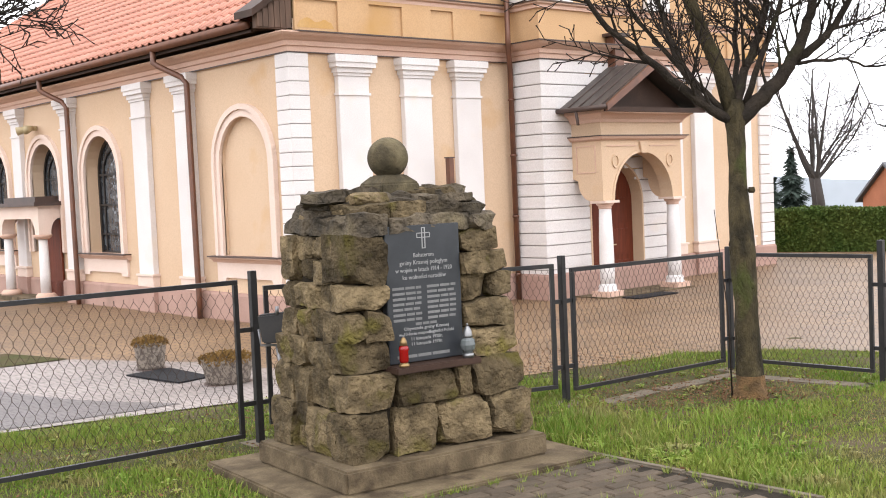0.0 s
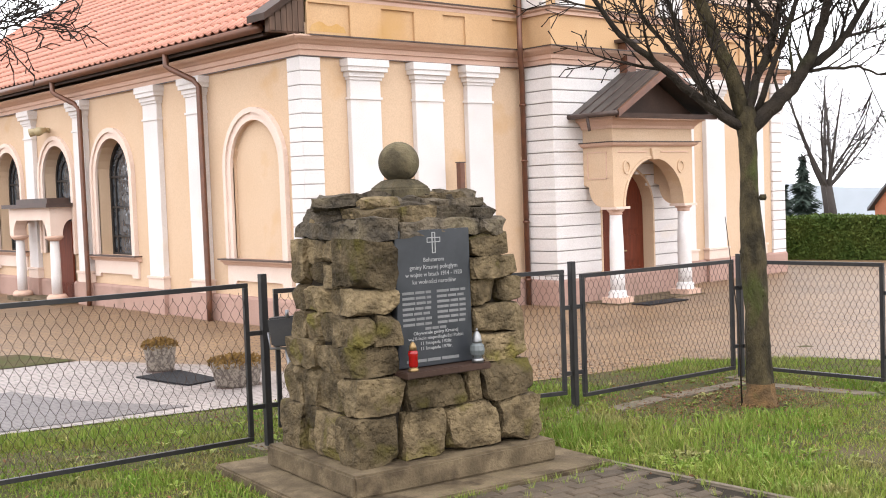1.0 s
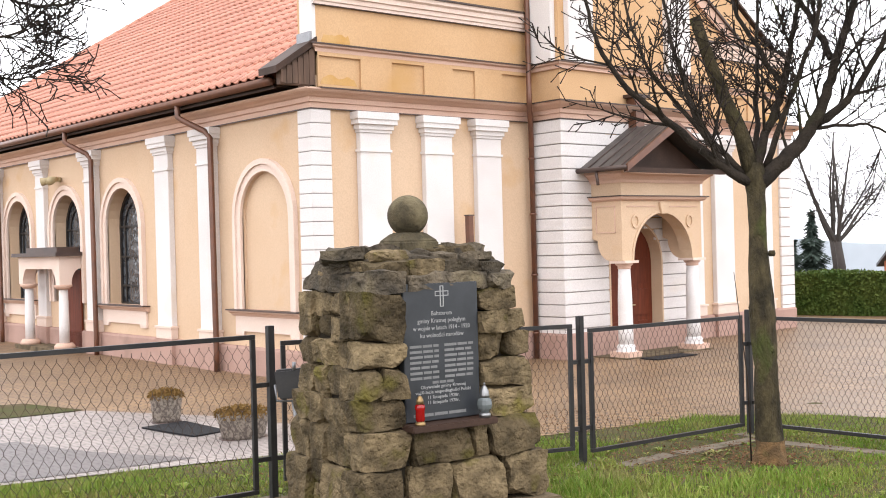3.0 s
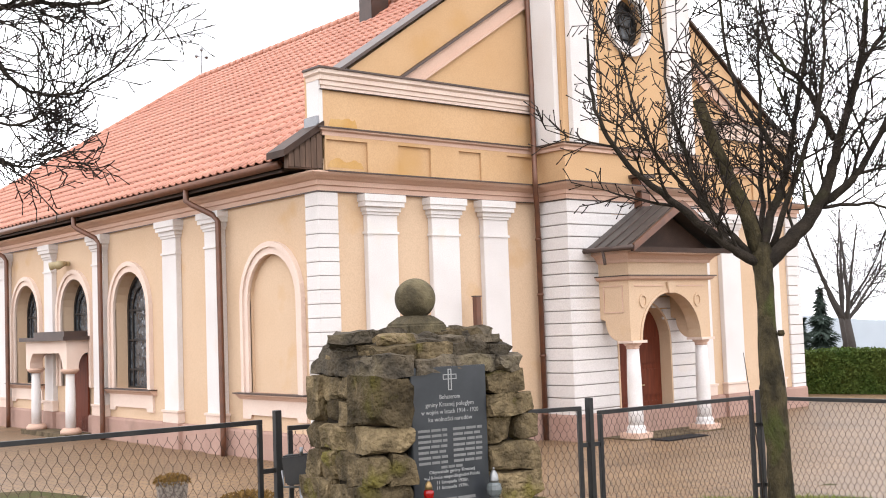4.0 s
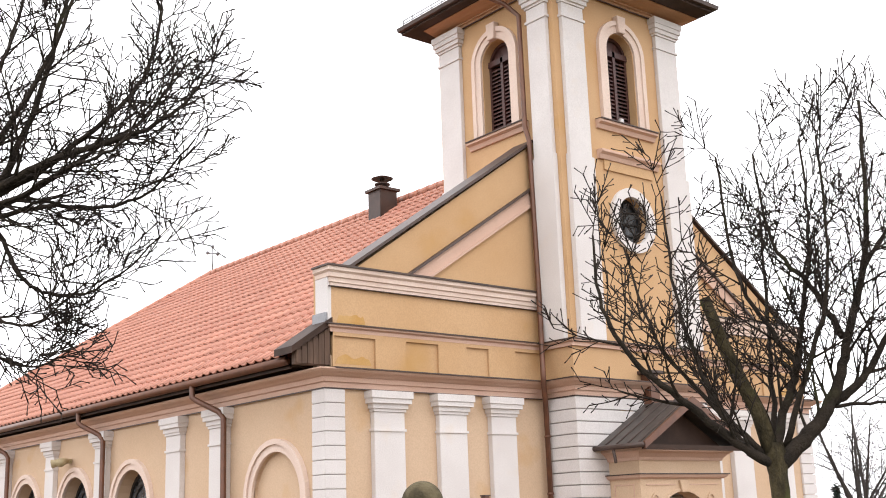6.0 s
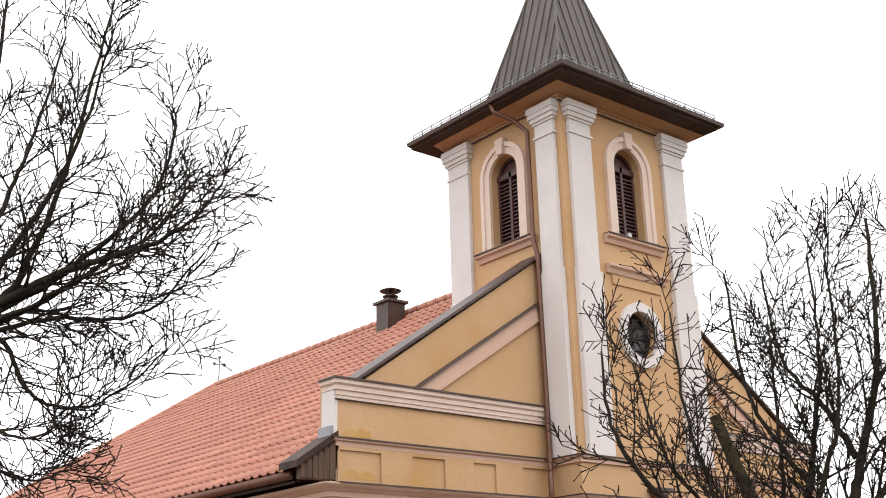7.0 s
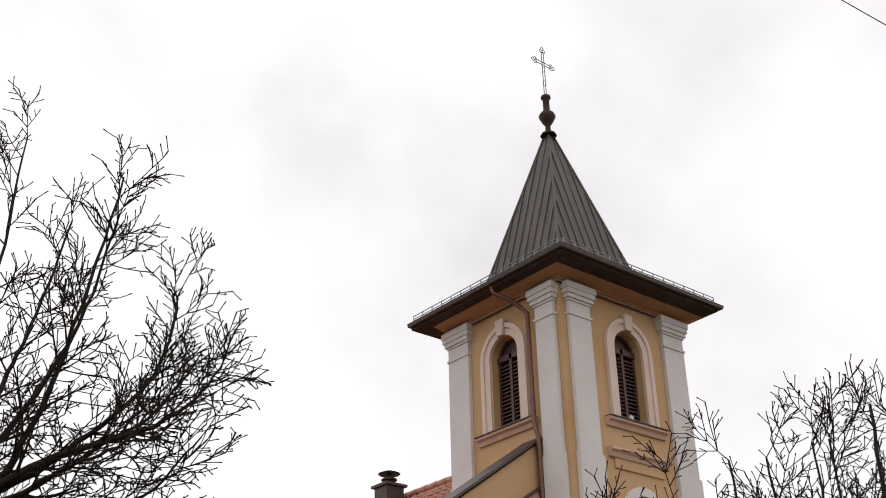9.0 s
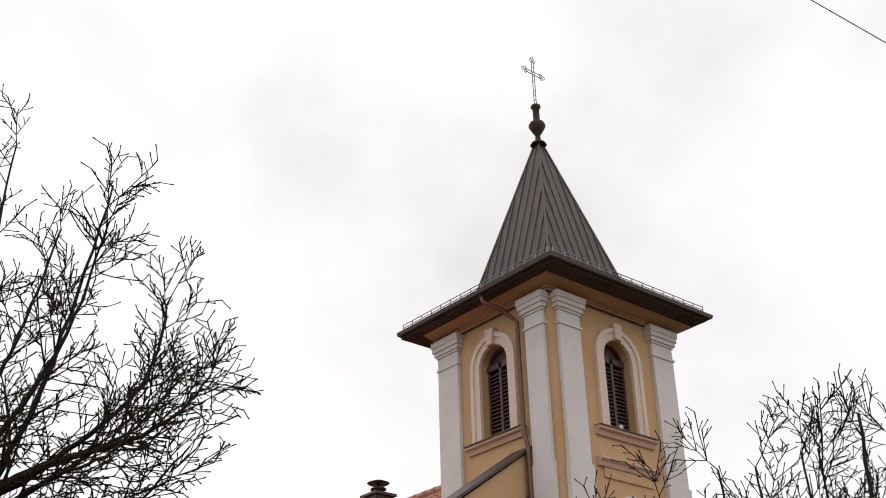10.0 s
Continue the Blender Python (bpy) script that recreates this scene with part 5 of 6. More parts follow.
    part("glass", Shape().lathe([(0.0252, 0.0252), (0.03024, 0.042), (0.02856, 0.0924), (0.0336, 0.1092), (0.03024, 0.126), (0.02016, 0.1361)], *p, 20), RED, la, "red glass cup")
    part("lid", Shape().lathe([(0.0252, 0.1344), (0.02268, 0.1596), (0.0126, 0.1806), (0.00504, 0.1865)], *p, 20), GOLD, la, "gilt tin lid")
    part("knob", Shape().lathe([(0.0042, 0.1848), (0.0084, 0.1932), (0.00336, 0.1999)], *p, 10), SILVER, la)
    p = ml(1.012, 0.11, 0.768)
    la = thing("grave_lantern", "clear cut glass grave candle with a silver lid on the ledge", "candle", p)
    part("lantern_base", Shape().lathe([(0.03864, 0), (0.03864, 0.0252), (0.02688, 0.0336)], *p, 20), SILVER, la)
    gl = Shape()
    prof = [(0.02688, 0.0336), (0.04368, 0.0546), (0.0504, 0.084), (0.0462, 0.1134), (0.03024, 0.1302)]
    gl.lathe(prof, *p, 12)
    gl.s = [False] * len(gl.f)
    part("glass", gl, CLEAR, la, "faceted clear glass bowl")
    part("candle", Shape().lathe([(0.02352, 0.0378), (0.02352, 0.1008), (0.0084, 0.105)], *p, 14), CONCRETE, la, "burnt-down candle inside")
    part("lid", Shape().lathe([(0.03192, 0.1302), (0.03192, 0.1428), (0.02688, 0.1764), (0.01344, 0.2016), (0.0042, 0.21)], *p, 20), SILVER, la, "silver tin lid")
    part("knob", Shape().lathe([(0.0042, 0.2083), (0.00924, 0.2167), (0.00336, 0.2251)], *p, 10), SILVER, la)


build_memorial()


# ---- fence ----
def build_fence():
    fence = thing("fence", "black steel frame fence with wire netting round the lawn", "fence", (4.56, 7.49, 0))

    def post(x, y, h=1.30):
        t = part("post", Shape().box(x - 0.026, x + 0.026, y - 0.026, y + 0.026, -0.15, h), IRON, fence, bevel=0.003)
        part("footing", Shape().box(x - 0.13, x + 0.13, y - 0.13, y + 0.13, -0.1, 0.012), KERB, t, "concrete footing", bevel=0.01)

    def panel(p, q, cw, ch, z0=0.08, z1=1.12, gap=0.10):
        p, q = Vector((*p, 0)), Vector((*q, 0))
        d = (q - p).normalized()
        nrm = Vector((-d.y, d.x, 0))
        a, b = p + d * gap, q - d * gap
        L = (b - a).length
        B = lambda l, w, z: a + d * l + nrm * w + Vector((0, 0, z))

        def bar(l0, l1, w, za, zb):
            return Shape().add([B(l, s * w, z) for z in (za, zb) for l, s in ((l0, -1), (l1, -1), (l1, 1), (l0, 1))],
                               [(3, 2, 1, 0), (4, 5, 6, 7), (0, 1, 5, 4), (1, 2, 6, 5), (2, 3, 7, 6), (3, 0, 4, 7)])

        t = part("panel", bar(0, L, 0.019, z1 - 0.034, z1), IRON, fence, "steel framed netting panel", bevel=0.002)
        part("bottom_rail", bar(0, L, 0.018, z0, z0 + 0.032), IRON, t, bevel=0.002)
        part("stile", bar(0, 0.034, 0.018, z0 + 0.033, z1 - 0.035), IRON, t, bevel=0.002)
        part("stile", bar(L - 0.034, L, 0.018, z0 + 0.033, z1 - 0.035), IRON, t, bevel=0.002)
        for l0, l1 in ((-gap + 0.026, -0.001), (L + 0.001, L + gap - 0.026)):
            for z in (0.30, 0.86):
                part("bracket", bar(l0, l1, 0.010, z, z + 0.035), IRON, t)
        # netting: wavy wires twisted together in pairs
        s = Shape()
        n = int(L / cw)
        rr = random.Random(int(L * 1000) + int(a.x * 10))
        for i in range(n + 1):
            pts = []
            z = z0 + 0.02
            k = 0
            while z < z1 - 0.02:
                sgn = 1 if (k + 0) % 2 == 0 else -1
                c = (i + 0.5) * L / (n + 1)
                off = sgn * 0.5 * L / (n + 1) * 0.97 * (1 if i % 2 == 0 else -1)
                l = min(L - 0.01, max(0.01, c + off + rr.uniform(-0.004, 0.004)))
                wob = 0.010 * math.sin(6 * l + 3 * z)
                pts.append(B(l, wob, z))
                pts.append(B(l, wob, min(z + 0.022, z1 - 0.02)))
                z += ch / 2
                k += 1
            s.tube(pts, 0.0019, 3, cap=False)
        part("netting", s, WIRE, t, "dark twisted wire netting", fix=False)

    posts = [(-0.6, 7.83, 1.32), (1.95, 7.655, 1.32), (4.55, 7.472, 1.32), (7.075, 6.655, 1.265), (9.235, 6.497, 1.20), (9.335, 5.0, 1.265), (9.5, 3.2, 1.265)]
    for p in posts:
        post(*p)
    spans = [(0.065, 1.26, 0.13), (0.065, 1.26, 0.13), (0.14, 1.20, 0.08), (0.10, 1.152, 0.10), (0.10, 1.14, 0.08), (0.10, 1.14, 0.08)]
    for p, q, (z0, z1, gap) in zip(posts[:-1], posts[1:], spans):
        panel(p[:2], q[:2], *((0.037, 0.145) if p[0] < 4 else (0.029, 0.115)), z0, z1, gap)


build_fence()


# ---- trees ----
def grow(s, p, d, length, r, rnd, level, lift, crook, out):
    """One branch as a bent tapering tube; its side shoots are added to out."""
    n = max(3, int(length / (0.16 if level < 2 else 0.09)))
    pts, rad = [p.copy()], [r]
    step = length / n
    for i in range(n):
        d = (d + Vector((rnd.gauss(0, crook), rnd.gauss(0, crook), rnd.gauss(0, crook) + lift))).normalized()
        p = p + d * step
        pts.append(p.copy())
        rad.append(max(0.0044, r * (1 - 0.80 * (i + 1) / n)) * (1.5 if i == n - 1 and level > 1 else 1.0))
        out.append((p.copy(), d.copy(), rad[-1], (i + 1) / n))
    s.tube(pts, rad, 7 if level == 0 else 5 if level == 1 else 4 if level == 2 else 3, cap=level >= 2)


def bend(s, pts, r0, r1, rnd, out):
    """A main limb through a few guide points, rounded by a Catmull-Rom line."""
    line, rad = [], []
    q = [2 * pts[0] - pts[1]] + pts + [2 * pts[-1] - pts[-2]]
    m = 6
    for k in range(len(pts) - 1):
        a, b, c, d = q[k:k + 4]
        for i in range(m + (k == len(pts) - 2)):
            t = i / m
            p = 0.5 * (2 * b + (c - a) * t + (2 * a - 5 * b + 4 * c - d) * t * t + (3 * b - a - 3 * c + d) * t ** 3)
            line.append(p + Vector((rnd.gauss(0, 0.007), rnd.gauss(0, 0.007), rnd.gauss(0, 0.007))))
    n = len(line) - 1
    for i, p in enumerate(line):
        rad.append(r0 + (r1 - r0) * (i / n) ** 0.8)
        if i:
            out.append((p.copy(), (p - line[i - 1]).normalized(), rad[-1], i / n))
    s.tube(line, rad, 9)


def crown(limbs, seed, dens=(7, 6, 3), sizes=(0.95, 0.50, 0.26), lift=(0.03, 0.045, 0.05), droop=0.0):
    rnd = random.Random(seed)
    bigs, small = [], Shape()
    for p, d, L, r in limbs:
        o1 = []
        big = Shape()
        bigs.append(big)
        if isinstance(p, list):
            bend(big, p, L, r, rnd, o1)
        else:
            grow(big, Vector(p), Vector(d).normalized(), L, r, rnd, 0, lift[0], 0.045, o1)
        o1 = [q for q in o1 if q[3] > 0.16]
        for k in range(dens[0]):
            q, dd, rr, f = o1[min(len(o1) - 1, int((k + rnd.random()) / dens[0] * len(o1)))]
            side = dd.orthogonal().normalized()
            side.rotate(Matrix.Rotation(rnd.uniform(0, 6.28), 3, dd))
            o2 = []
            grow(big, q, (dd * rnd.uniform(0.6, 1.0) + side * 0.72 + Vector((0, 0, -droop))).normalized(), sizes[0] * rnd.uniform(0.6, 1.25) * (1.15 - 0.5 * f), min(0.016, rr * 0.5) + 0.001, rnd, 1, lift[1], 0.055, o2)
            for m in range(dens[1]):
                q2, d2, r2, f2 = o2[min(len(o2) - 1, int((m + rnd.random()) / dens[1] * len(o2)))]
                side = d2.orthogonal().normalized()
                side.rotate(Matrix.Rotation(rnd.uniform(0, 6.28), 3, d2))
                o3 = []
                grow(small, q2, (d2 * 0.8 + side * 0.75).normalized(), sizes[1] * rnd.uniform(0.5, 1.3) * (1.1 - 0.4 * f2), max(0.0050, r2 * 0.62), rnd, 2, lift[2], 0.045, o3)
                for t in range(dens[2]):
                    q3, d3, r3, f3 = o3[min(len(o3) - 1, int((t + rnd.random()) / dens[2] * len(o3)))]
                    side = d3.orthogonal().normalized()
                    side.rotate(Matrix.Rotation(rnd.uniform(0, 6.28), 3, d3))
                    grow(small, q3, (d3 * 0.8 + side * 0.8).normalized(), sizes[2] * rnd.uniform(0.4, 1.2), 0.0042, rnd, 3, 0.05, 0.05, [])
    return bigs, small


def near_tree():
    bx, by = 8.22, 5.60
    t = thing("tree", "bare young ash tree with mossy trunk on the lawn", "tree", (bx, by, 0))
    rnd = random.Random(3)
    s = Shape()
    ctrl = [(0, 0, -0.1, 0.20), (0, 0, 0.02, 0.175), (0, 0, 0.12, 0.148), (0.005, 0.01, 0.4, 0.132), (0.015, 0.03, 0.8, 0.118), (0.02, 0.05, 1.05, 0.128), (0.02, 0.06, 1.25, 0.138), (0.02, 0.06, 1.4, 0.122), (0.03, 0.08, 1.7, 0.105), (0.05, 0.10, 2.0, 0.094), (0.07, 0.12, 2.25, 0.096), (0.08, 0.13, 2.42, 0.112), (0.08, 0.13, 2.52, 0.08)]
    n = 24
    verts = []
    fine = []
    for p, q in zip(ctrl[:-1], ctrl[1:]):
        fine += [tuple(u + (v - u) * k / 4 for u, v in zip(p, q)) for k in range(4)]
    ctrl = fine + [ctrl[-1]]
    for x, y, z, r in ctrl:
        for k in range(n):
            a = 2 * math.pi * k / n
            rr = 0.79 * r * (1 + 0.16 * noise.noise((2 * math.cos(a), 2 * math.sin(a), z * 3)) + 0.08 * noise.noise((6 * math.cos(a), 6 * math.sin(a), z * 11)) + (0.18 * max(0, 0.12 - z) / 0.12 * math.sin(3 * a)))
            verts.append((bx + x + rr * math.cos(a), by + y + rr * math.sin(a), z))
    s.add(verts, [(i * n + k, i * n + (k + 1) % n, (i + 1) * n + (k + 1) % n, (i + 1) * n + k) for i in range(9, len(ctrl) - 1) for k in range(n)], True)
    foot = Shape()
    foot.add(verts[:10 * n], [(i * n + k, i * n + (k + 1) % n, (i + 1) * n + (k + 1) % n, (i + 1) * n + k) for i in range(9) for k in range(n)], True)
    part("trunk_foot", foot, ROOT, t, "bare reddish-brown foot of the trunk", fix=False)
    part("trunk", s, BARK, t, "knobbly trunk with green moss", fix=False)
    for a, z, r in ((0.4, 1.18, 0.04), (-1.9, 0.95, 0.032), (-1.0, 0.5, 0.03), (2.4, 1.3, 0.03), (-1.3, 1.75, 0.025)):
        rr = 0.085
        part("knot", Shape().lathe([(0.9 * r, -r), (1.3 * r, -0.2 * r), (r, r)], bx + 0.03 + rr * math.cos(a), by + 0.05 + rr * math.sin(a), z, 9), BARK, t)
    R, W = Vector((0.766, -0.643, 0)), Vector((0.643, 0.766, 0))
    base = Vector((bx + 0.08, by + 0.13, 2.38))
    at = lambda r, z, w: base + R * r + W * w + Vector((0, 0, z))
    limbs = []
    # guide points of each limb: to the side, up; then its depth at the end and its thickness at both ends
    for w, r0, r1, line in ((-0.3, 0.052, 0.009, ((0, -0.05), (-0.26, 0.09), (-0.71, 0.46), (-1.13, 0.83), (-1.4, 1.3), (-1.45, 1.9))),
                            (0.3, 0.034, 0.009, ((-0.2, 0.05), (-0.43, 0.46), (-0.57, 0.92), (-0.68, 1.5), (-0.72, 2.4))),
                            (0.2, 0.046, 0.010, ((0, 0), (0.13, 0.44), (0.27, 0.77), (0.11, 1.08), (-0.14, 1.65), (-0.22, 2.7))),
                            (0.3, 0.030, 0.009, ((0.25, 0.72), (0.39, 1.29), (0.55, 2.0), (0.58, 2.9))),
                            (-0.1, 0.082, 0.014, ((0, -0.06), (0.34, 0.25), (0.55, 0.57), (0.70, 1.02), (0.94, 1.84), (1.02, 3.1))),
                            (-0.2, 0.046, 0.012, ((0.50, 0.45), (0.73, 0.60), (0.97, 0.93), (1.2, 1.5), (1.45, 2.6))),
                            (0.1, 0.034, 0.009, ((0.68, 1.0), (0.44, 1.48), (0.17, 1.87), (0.08, 2.7))),
                            (-0.3, 0.018, 0.006, ((0.48, 0.42), (0.86, 0.44), (1.15, 0.35), (1.6, 0.5))),
                            (0.8, 0.034, 0.009, ((0, 0), (0.1, 0.5), (0.2, 1.3), (0.3, 2.4))),
                            (0.6, 0.030, 0.009, ((-0.1, 0.05), (-0.45, 0.5), (-0.85, 1.1), (-1.05, 2.0))),
                            (-0.7, 0.030, 0.009, ((0.1, 0.1), (0.3, 0.8), (0.45, 1.5), (0.4, 2.6))),
                            (-0.2, 0.026, 0.008, ((0.74, 1.1), (0.9, 1.6), (1.3, 2.2), (1.5, 3.0)))):
        limbs.append(([at(r, z, w * k / (len(line) - 1)) for k, (r, z) in enumerate(line)], None, r0, r1))
    big, small = crown(limbs, 21, (10, 8, 4), (0.70, 0.38, 0.13), (0.035, 0.055, 0.05), -0.05)
    part("cut_limb", Shape().tube([at(0, -0.08, 0), at(-0.10, 0.38, 0.03), at(-0.24, 0.72, 0.05), at(-0.36, 1.06, 0.06), at(-0.46, 1.40, 0.08)], [0.075, 0.064, 0.058, 0.052, 0.05], 12), BARK, t, "sawn-off mossy limb")
    for b in big:
        part("limb", b, LIMB, t, fix=False)
    part("crown", small, TWIG, t, "dense bare twigs with buds", fix=False)
    part("stray_shoot", Shape().tube([(bx - 0.12, by + 0.10, 0.0), (bx - 0.13, by + 0.11, 0.7), (bx - 0.20, by + 0.17, 1.6)], [0.008, 0.006, 0.003], 5), TWIG, t)


def left_tree():
    bx, by = 2.05, 8.72
    t = thing("tree", "tall bare ash tree with upswept twigs behind the fence", "tree", (bx, by, gz(bx, by)))
    z0 = gz(bx, by)
    part("trunk", Shape().tube([(bx, by, z0 - 0.1), (bx, by, z0 + 0.2), (bx + 0.02, by, 1.2), (bx + 0.05, by - 0.03, 2.6), (bx + 0.1, by - 0.05, 4.2)], [0.22, 0.16, 0.14, 0.13, 0.10], 16), BARK, t, "mossy trunk", fix=False)
    R, W = Vector((0.766, -0.643, 0)), Vector((0.643, 0.766, 0))
    base = Vector((bx + 0.06, by - 0.03, 3.9))
    limbs = []
    for w, r0, r1, line in ((0.1, 0.055, 0.010, ((0, 0), (0.65, 0.52), (0.9, 1.03), (1.16, 2.01), (1.36, 3.2))),
                            (-0.2, 0.050, 0.009, ((0, 0), (0.65, 0.50), (1.29, 0.76), (1.83, 0.9), (2.2, 1.1), (2.4, 1.35))),
                            (0.2, 0.040, 0.009, ((0.4, 0.32), (1.08, 0.73), (1.6, 1.17), (1.85, 1.6), (1.93, 2.2))),
                            (-0.1, 0.034, 0.008, ((0, 0.1), (0.67, 0.3), (1.12, 0.39), (1.66, 0.37), (1.95, 0.49), (2.28, 0.85))),
                            (0.2, 0.030, 0.007, ((0.2, 0.2), (0.68, 0.27), (0.9, -0.09), (1.18, -0.23), (1.52, -0.17), (1.95, 0.2))),
                            (-0.3, 0.026, 0.007, ((0, 0), (0.45, -0.15), (0.8, -0.42), (1.15, -0.5), (1.55, -0.25))),
                            (0.4, 0.024, 0.007, ((0, -0.1), (0.4, -0.35), (0.7, -0.65), (1.0, -0.72), (1.2, -0.6))),
                            (0.3, 0.046, 0.010, ((0, 0), (0.4, 0.8), (0.55, 1.34), (0.68, 1.88), (0.88, 2.9))),
                            (-0.3, 0.040, 0.009, ((0.3, 0.3), (0.8, 0.95), (1.25, 1.7), (1.5, 2.6))),
                            (0.5, 0.038, 0.009, ((0, 0.2), (0.2, 1.2), (0.28, 2.5), (0.25, 3.9))),
                            (0.6, 0.034, 0.008, ((0.2, 0.2), (0.9, 0.55), (1.4, 0.95), (1.75, 1.25), (2.05, 1.8))),
                            (-0.6, 0.030, 0.008, ((0.3, 0.3), (0.9, 0.42), (1.4, 0.6), (1.8, 0.7), (2.1, 1.0))),
                            (-0.4, 0.050, 0.010, ((0, 0), (-0.5, 0.6), (-0.9, 1.4), (-1.1, 2.6))),
                            (0.5, 0.040, 0.010, ((0, 0), (-0.6, 0.4), (-1.2, 0.8), (-1.7, 1.5)))):
        pts = [base + R * (0.95 * r) + W * (w * k / (len(line) - 1)) + Vector((0, 0, z)) for k, (r, z) in enumerate(line)]
        limbs.append((pts, None, 0.8 * r0, 0.8 * r1))
    big, small = crown(limbs, 8, (14, 6, 3), (0.52, 0.30, 0.12), (0.030, 0.075, 0.055), 0.05)
    for b in big:
        part("limb", b, LIMB, t, fix=False)
    part("crown", small, TWIG, t, "dense bare twigs with buds", fix=False)


def far_things():
    # bare trees, fir, hedge, house and cable beyond the yard
    for x, y, h, seed in ((34.5, 20.6, 5.6, 5), (37.5, 22.6, 6.2, 9)):
        t = thing("tree", "bare old fruit tree beyond the hedge", "tree", (x, y, gz(x, y)), "far bare trees")
        part("trunk", Shape().tube([(x, y, gz(x, y) - 0.1), (x + 0.1, y, G + 1.0), (x - 0.05, y + 0.05, G + 1.9)], [0.17, 0.13, 0.11], 10), FARBARK, t, fix=False)
        limbs = [(Vector((x - 0.05, y + 0.04, G + 1.8)), Vector((math.cos(a) * 0.5, math.sin(a) * 0.5, u)), L * h / 6, 0.02 * L) for a, u, L in ((0.3, 1, 4.2), (2.2, 1.0, 4.0), (3.8, 0.9, 3.6), (5.2, 0.8, 3.2), (-0.6, 0.5, 2.6))]
        big, small = crown(limbs, seed, (9, 6, 3), (1.5, 0.9, 0.45), (0.02, -0.02, -0.04))
        for b in big:
            part("limb", b, FARBARK, t, fix=False)
        part("crown", small, FARBARK, t, fix=False)
    rnd = random.Random(4)
    for x, y, h in ((46.0, 28.85, 4.4), (44.2, 28.7, 2.9)):
        t = thing("fir_tree", "dark green fir tree beyond the hedge", "tree", (x, y, gz(x, y)), "far firs")
        part("trunk", Shape().tube([(x, y, gz(x, y)), (x, y, gz(x, y) + h)], [0.16, 0.02], 7), FARBARK, t, fix=False)
        v, f = [], []
        for i in range(2600):
            k = rnd.random() ** 0.7
            z = gz(x, y) + h * (1 - k * 0.93)
            r = 0.40 * h * k * (0.55 + 0.45 * rnd.random()) * (0.75 + 0.25 * math.sin(z * 9))
            a = rnd.uniform(0, 6.283)
            c = Vector((x + r * math.cos(a), y + r * math.sin(a), z - 0.12 * r))
            o = Vector((math.cos(a), math.sin(a), -0.35)) * rnd.uniform(0.14, 0.30)
            w = Vector((-math.sin(a), math.cos(a), rnd.uniform(-0.4, 0.4))) * rnd.uniform(0.05, 0.10)
            n0 = len(v)
            v += [c - o - w, c - o + w, c + o]
            f.append((n0, n0 + 1, n0 + 2))
        s = Shape().add(v, f)
        part("crown", s, FIR, t, fix=False)
    # hedge: a clipped body of small leaves
    a, b = Vector((26.2, 19.6, 0)), Vector((29.2, 9.0, 0))
    d = (b - a).normalized()
    nrm = Vector((-d.y, d.x, 0))
    L = (b - a).length
    hd = thing("hedge", "long clipped green hedge at the yard's edge", "hedge", (a + b) / 2 + Vector((0, 0, G)))
    s = Shape().add([a + d * l + nrm * w + Vector((0, 0, z)) for z in (G, 0.86) for l, w in ((0, -0.42), (L, -0.42), (L, 0.42), (0, 0.42))],
                    [(3, 2, 1, 0), (4, 5, 6, 7), (0, 1, 5, 4), (1, 2, 6, 5), (2, 3, 7, 6), (3, 0, 4, 7)])
    part("hedge_body", s, HEDGE, hd)
    v, f = [], []
    rnd = random.Random(6)
    for i in range(24000):
        l = rnd.uniform(0, L)
        if rnd.random() < 0.3:
            w, z = rnd.uniform(-0.46, 0.46), 0.88 + rnd.gauss(0, 0.025) + 0.03 * math.sin(l * 2.3)
        else:
            w, z = (-0.46 if nrm.x > 0 else 0.46) + rnd.gauss(0, 0.03), rnd.uniform(G, 0.90)
        c = a + d * l + nrm * w + Vector((0, 0, z))
        e1 = Vector((rnd.gauss(0, 1), rnd.gauss(0, 1), rnd.gauss(0, 1))).normalized() * 0.045
        e2 = Vector((rnd.gauss(0, 1), rnd.gauss(0, 1), rnd.gauss(0, 1))).normalized() * 0.03
        k = len(v)
        v += [c - e1, c + e2, c + e1, c - e2]
        f.append((k, k + 1, k + 2, k + 3))
    part("hedge_leaves", Shape().add(v, f), HEDGE, hd, fix=False)
    # house far off at the edge of view
    hx, hy = 52.1, 25.1
    h = thing("house", "distant brick house with a grey pitched roof", "house", (hx, hy, gz(hx, hy)))
    s = Shape().prism([(-2.4, -2.2), (2.4, -2.2), (2.4, 0.9), (0, 2.4), (-2.4, 0.9)], "y", -2.4, 2.4)
    w = part("wall", s, FARBRICK, h)
    r = part("roof", Shape().prism([(-2.8, 0.66), (0, 2.42), (2.8, 0.66), (2.8, 0.80), (0, 2.56), (-2.8, 0.80)], "y", -2.6, 2.6), FARROOF, h)
    ch = part("chimney", Shape().box(-1.1, -0.75, -0.9, -0.55, 1.6, 3.0), FARBRICK, r)
    wi = part("window", Shape().box(-0.5, 0.5, -2.44, -2.38, 0.4, 1.3), GLASS, h)
    part("frame", Shape().ring([(-0.5, 0.4), (-0.5, 1.3), (0.5, 1.3), (0.5, 0.4)], [(-0.58, 0.32), (-0.58, 1.38), (0.58, 1.38), (0.58, 0.32)], "y", -2.48, -2.4), WHITE, wi)
    for o in (w, r, wi):
        o.matrix_basis = Matrix.Rotation(radians(55), 4, "Z") @ Matrix.Translation((0, 0, -gz(hx, hy) - 0.4))
    for o in [*r.children, *wi.children]:
        o.matrix_basis = Matrix.Identity(4)
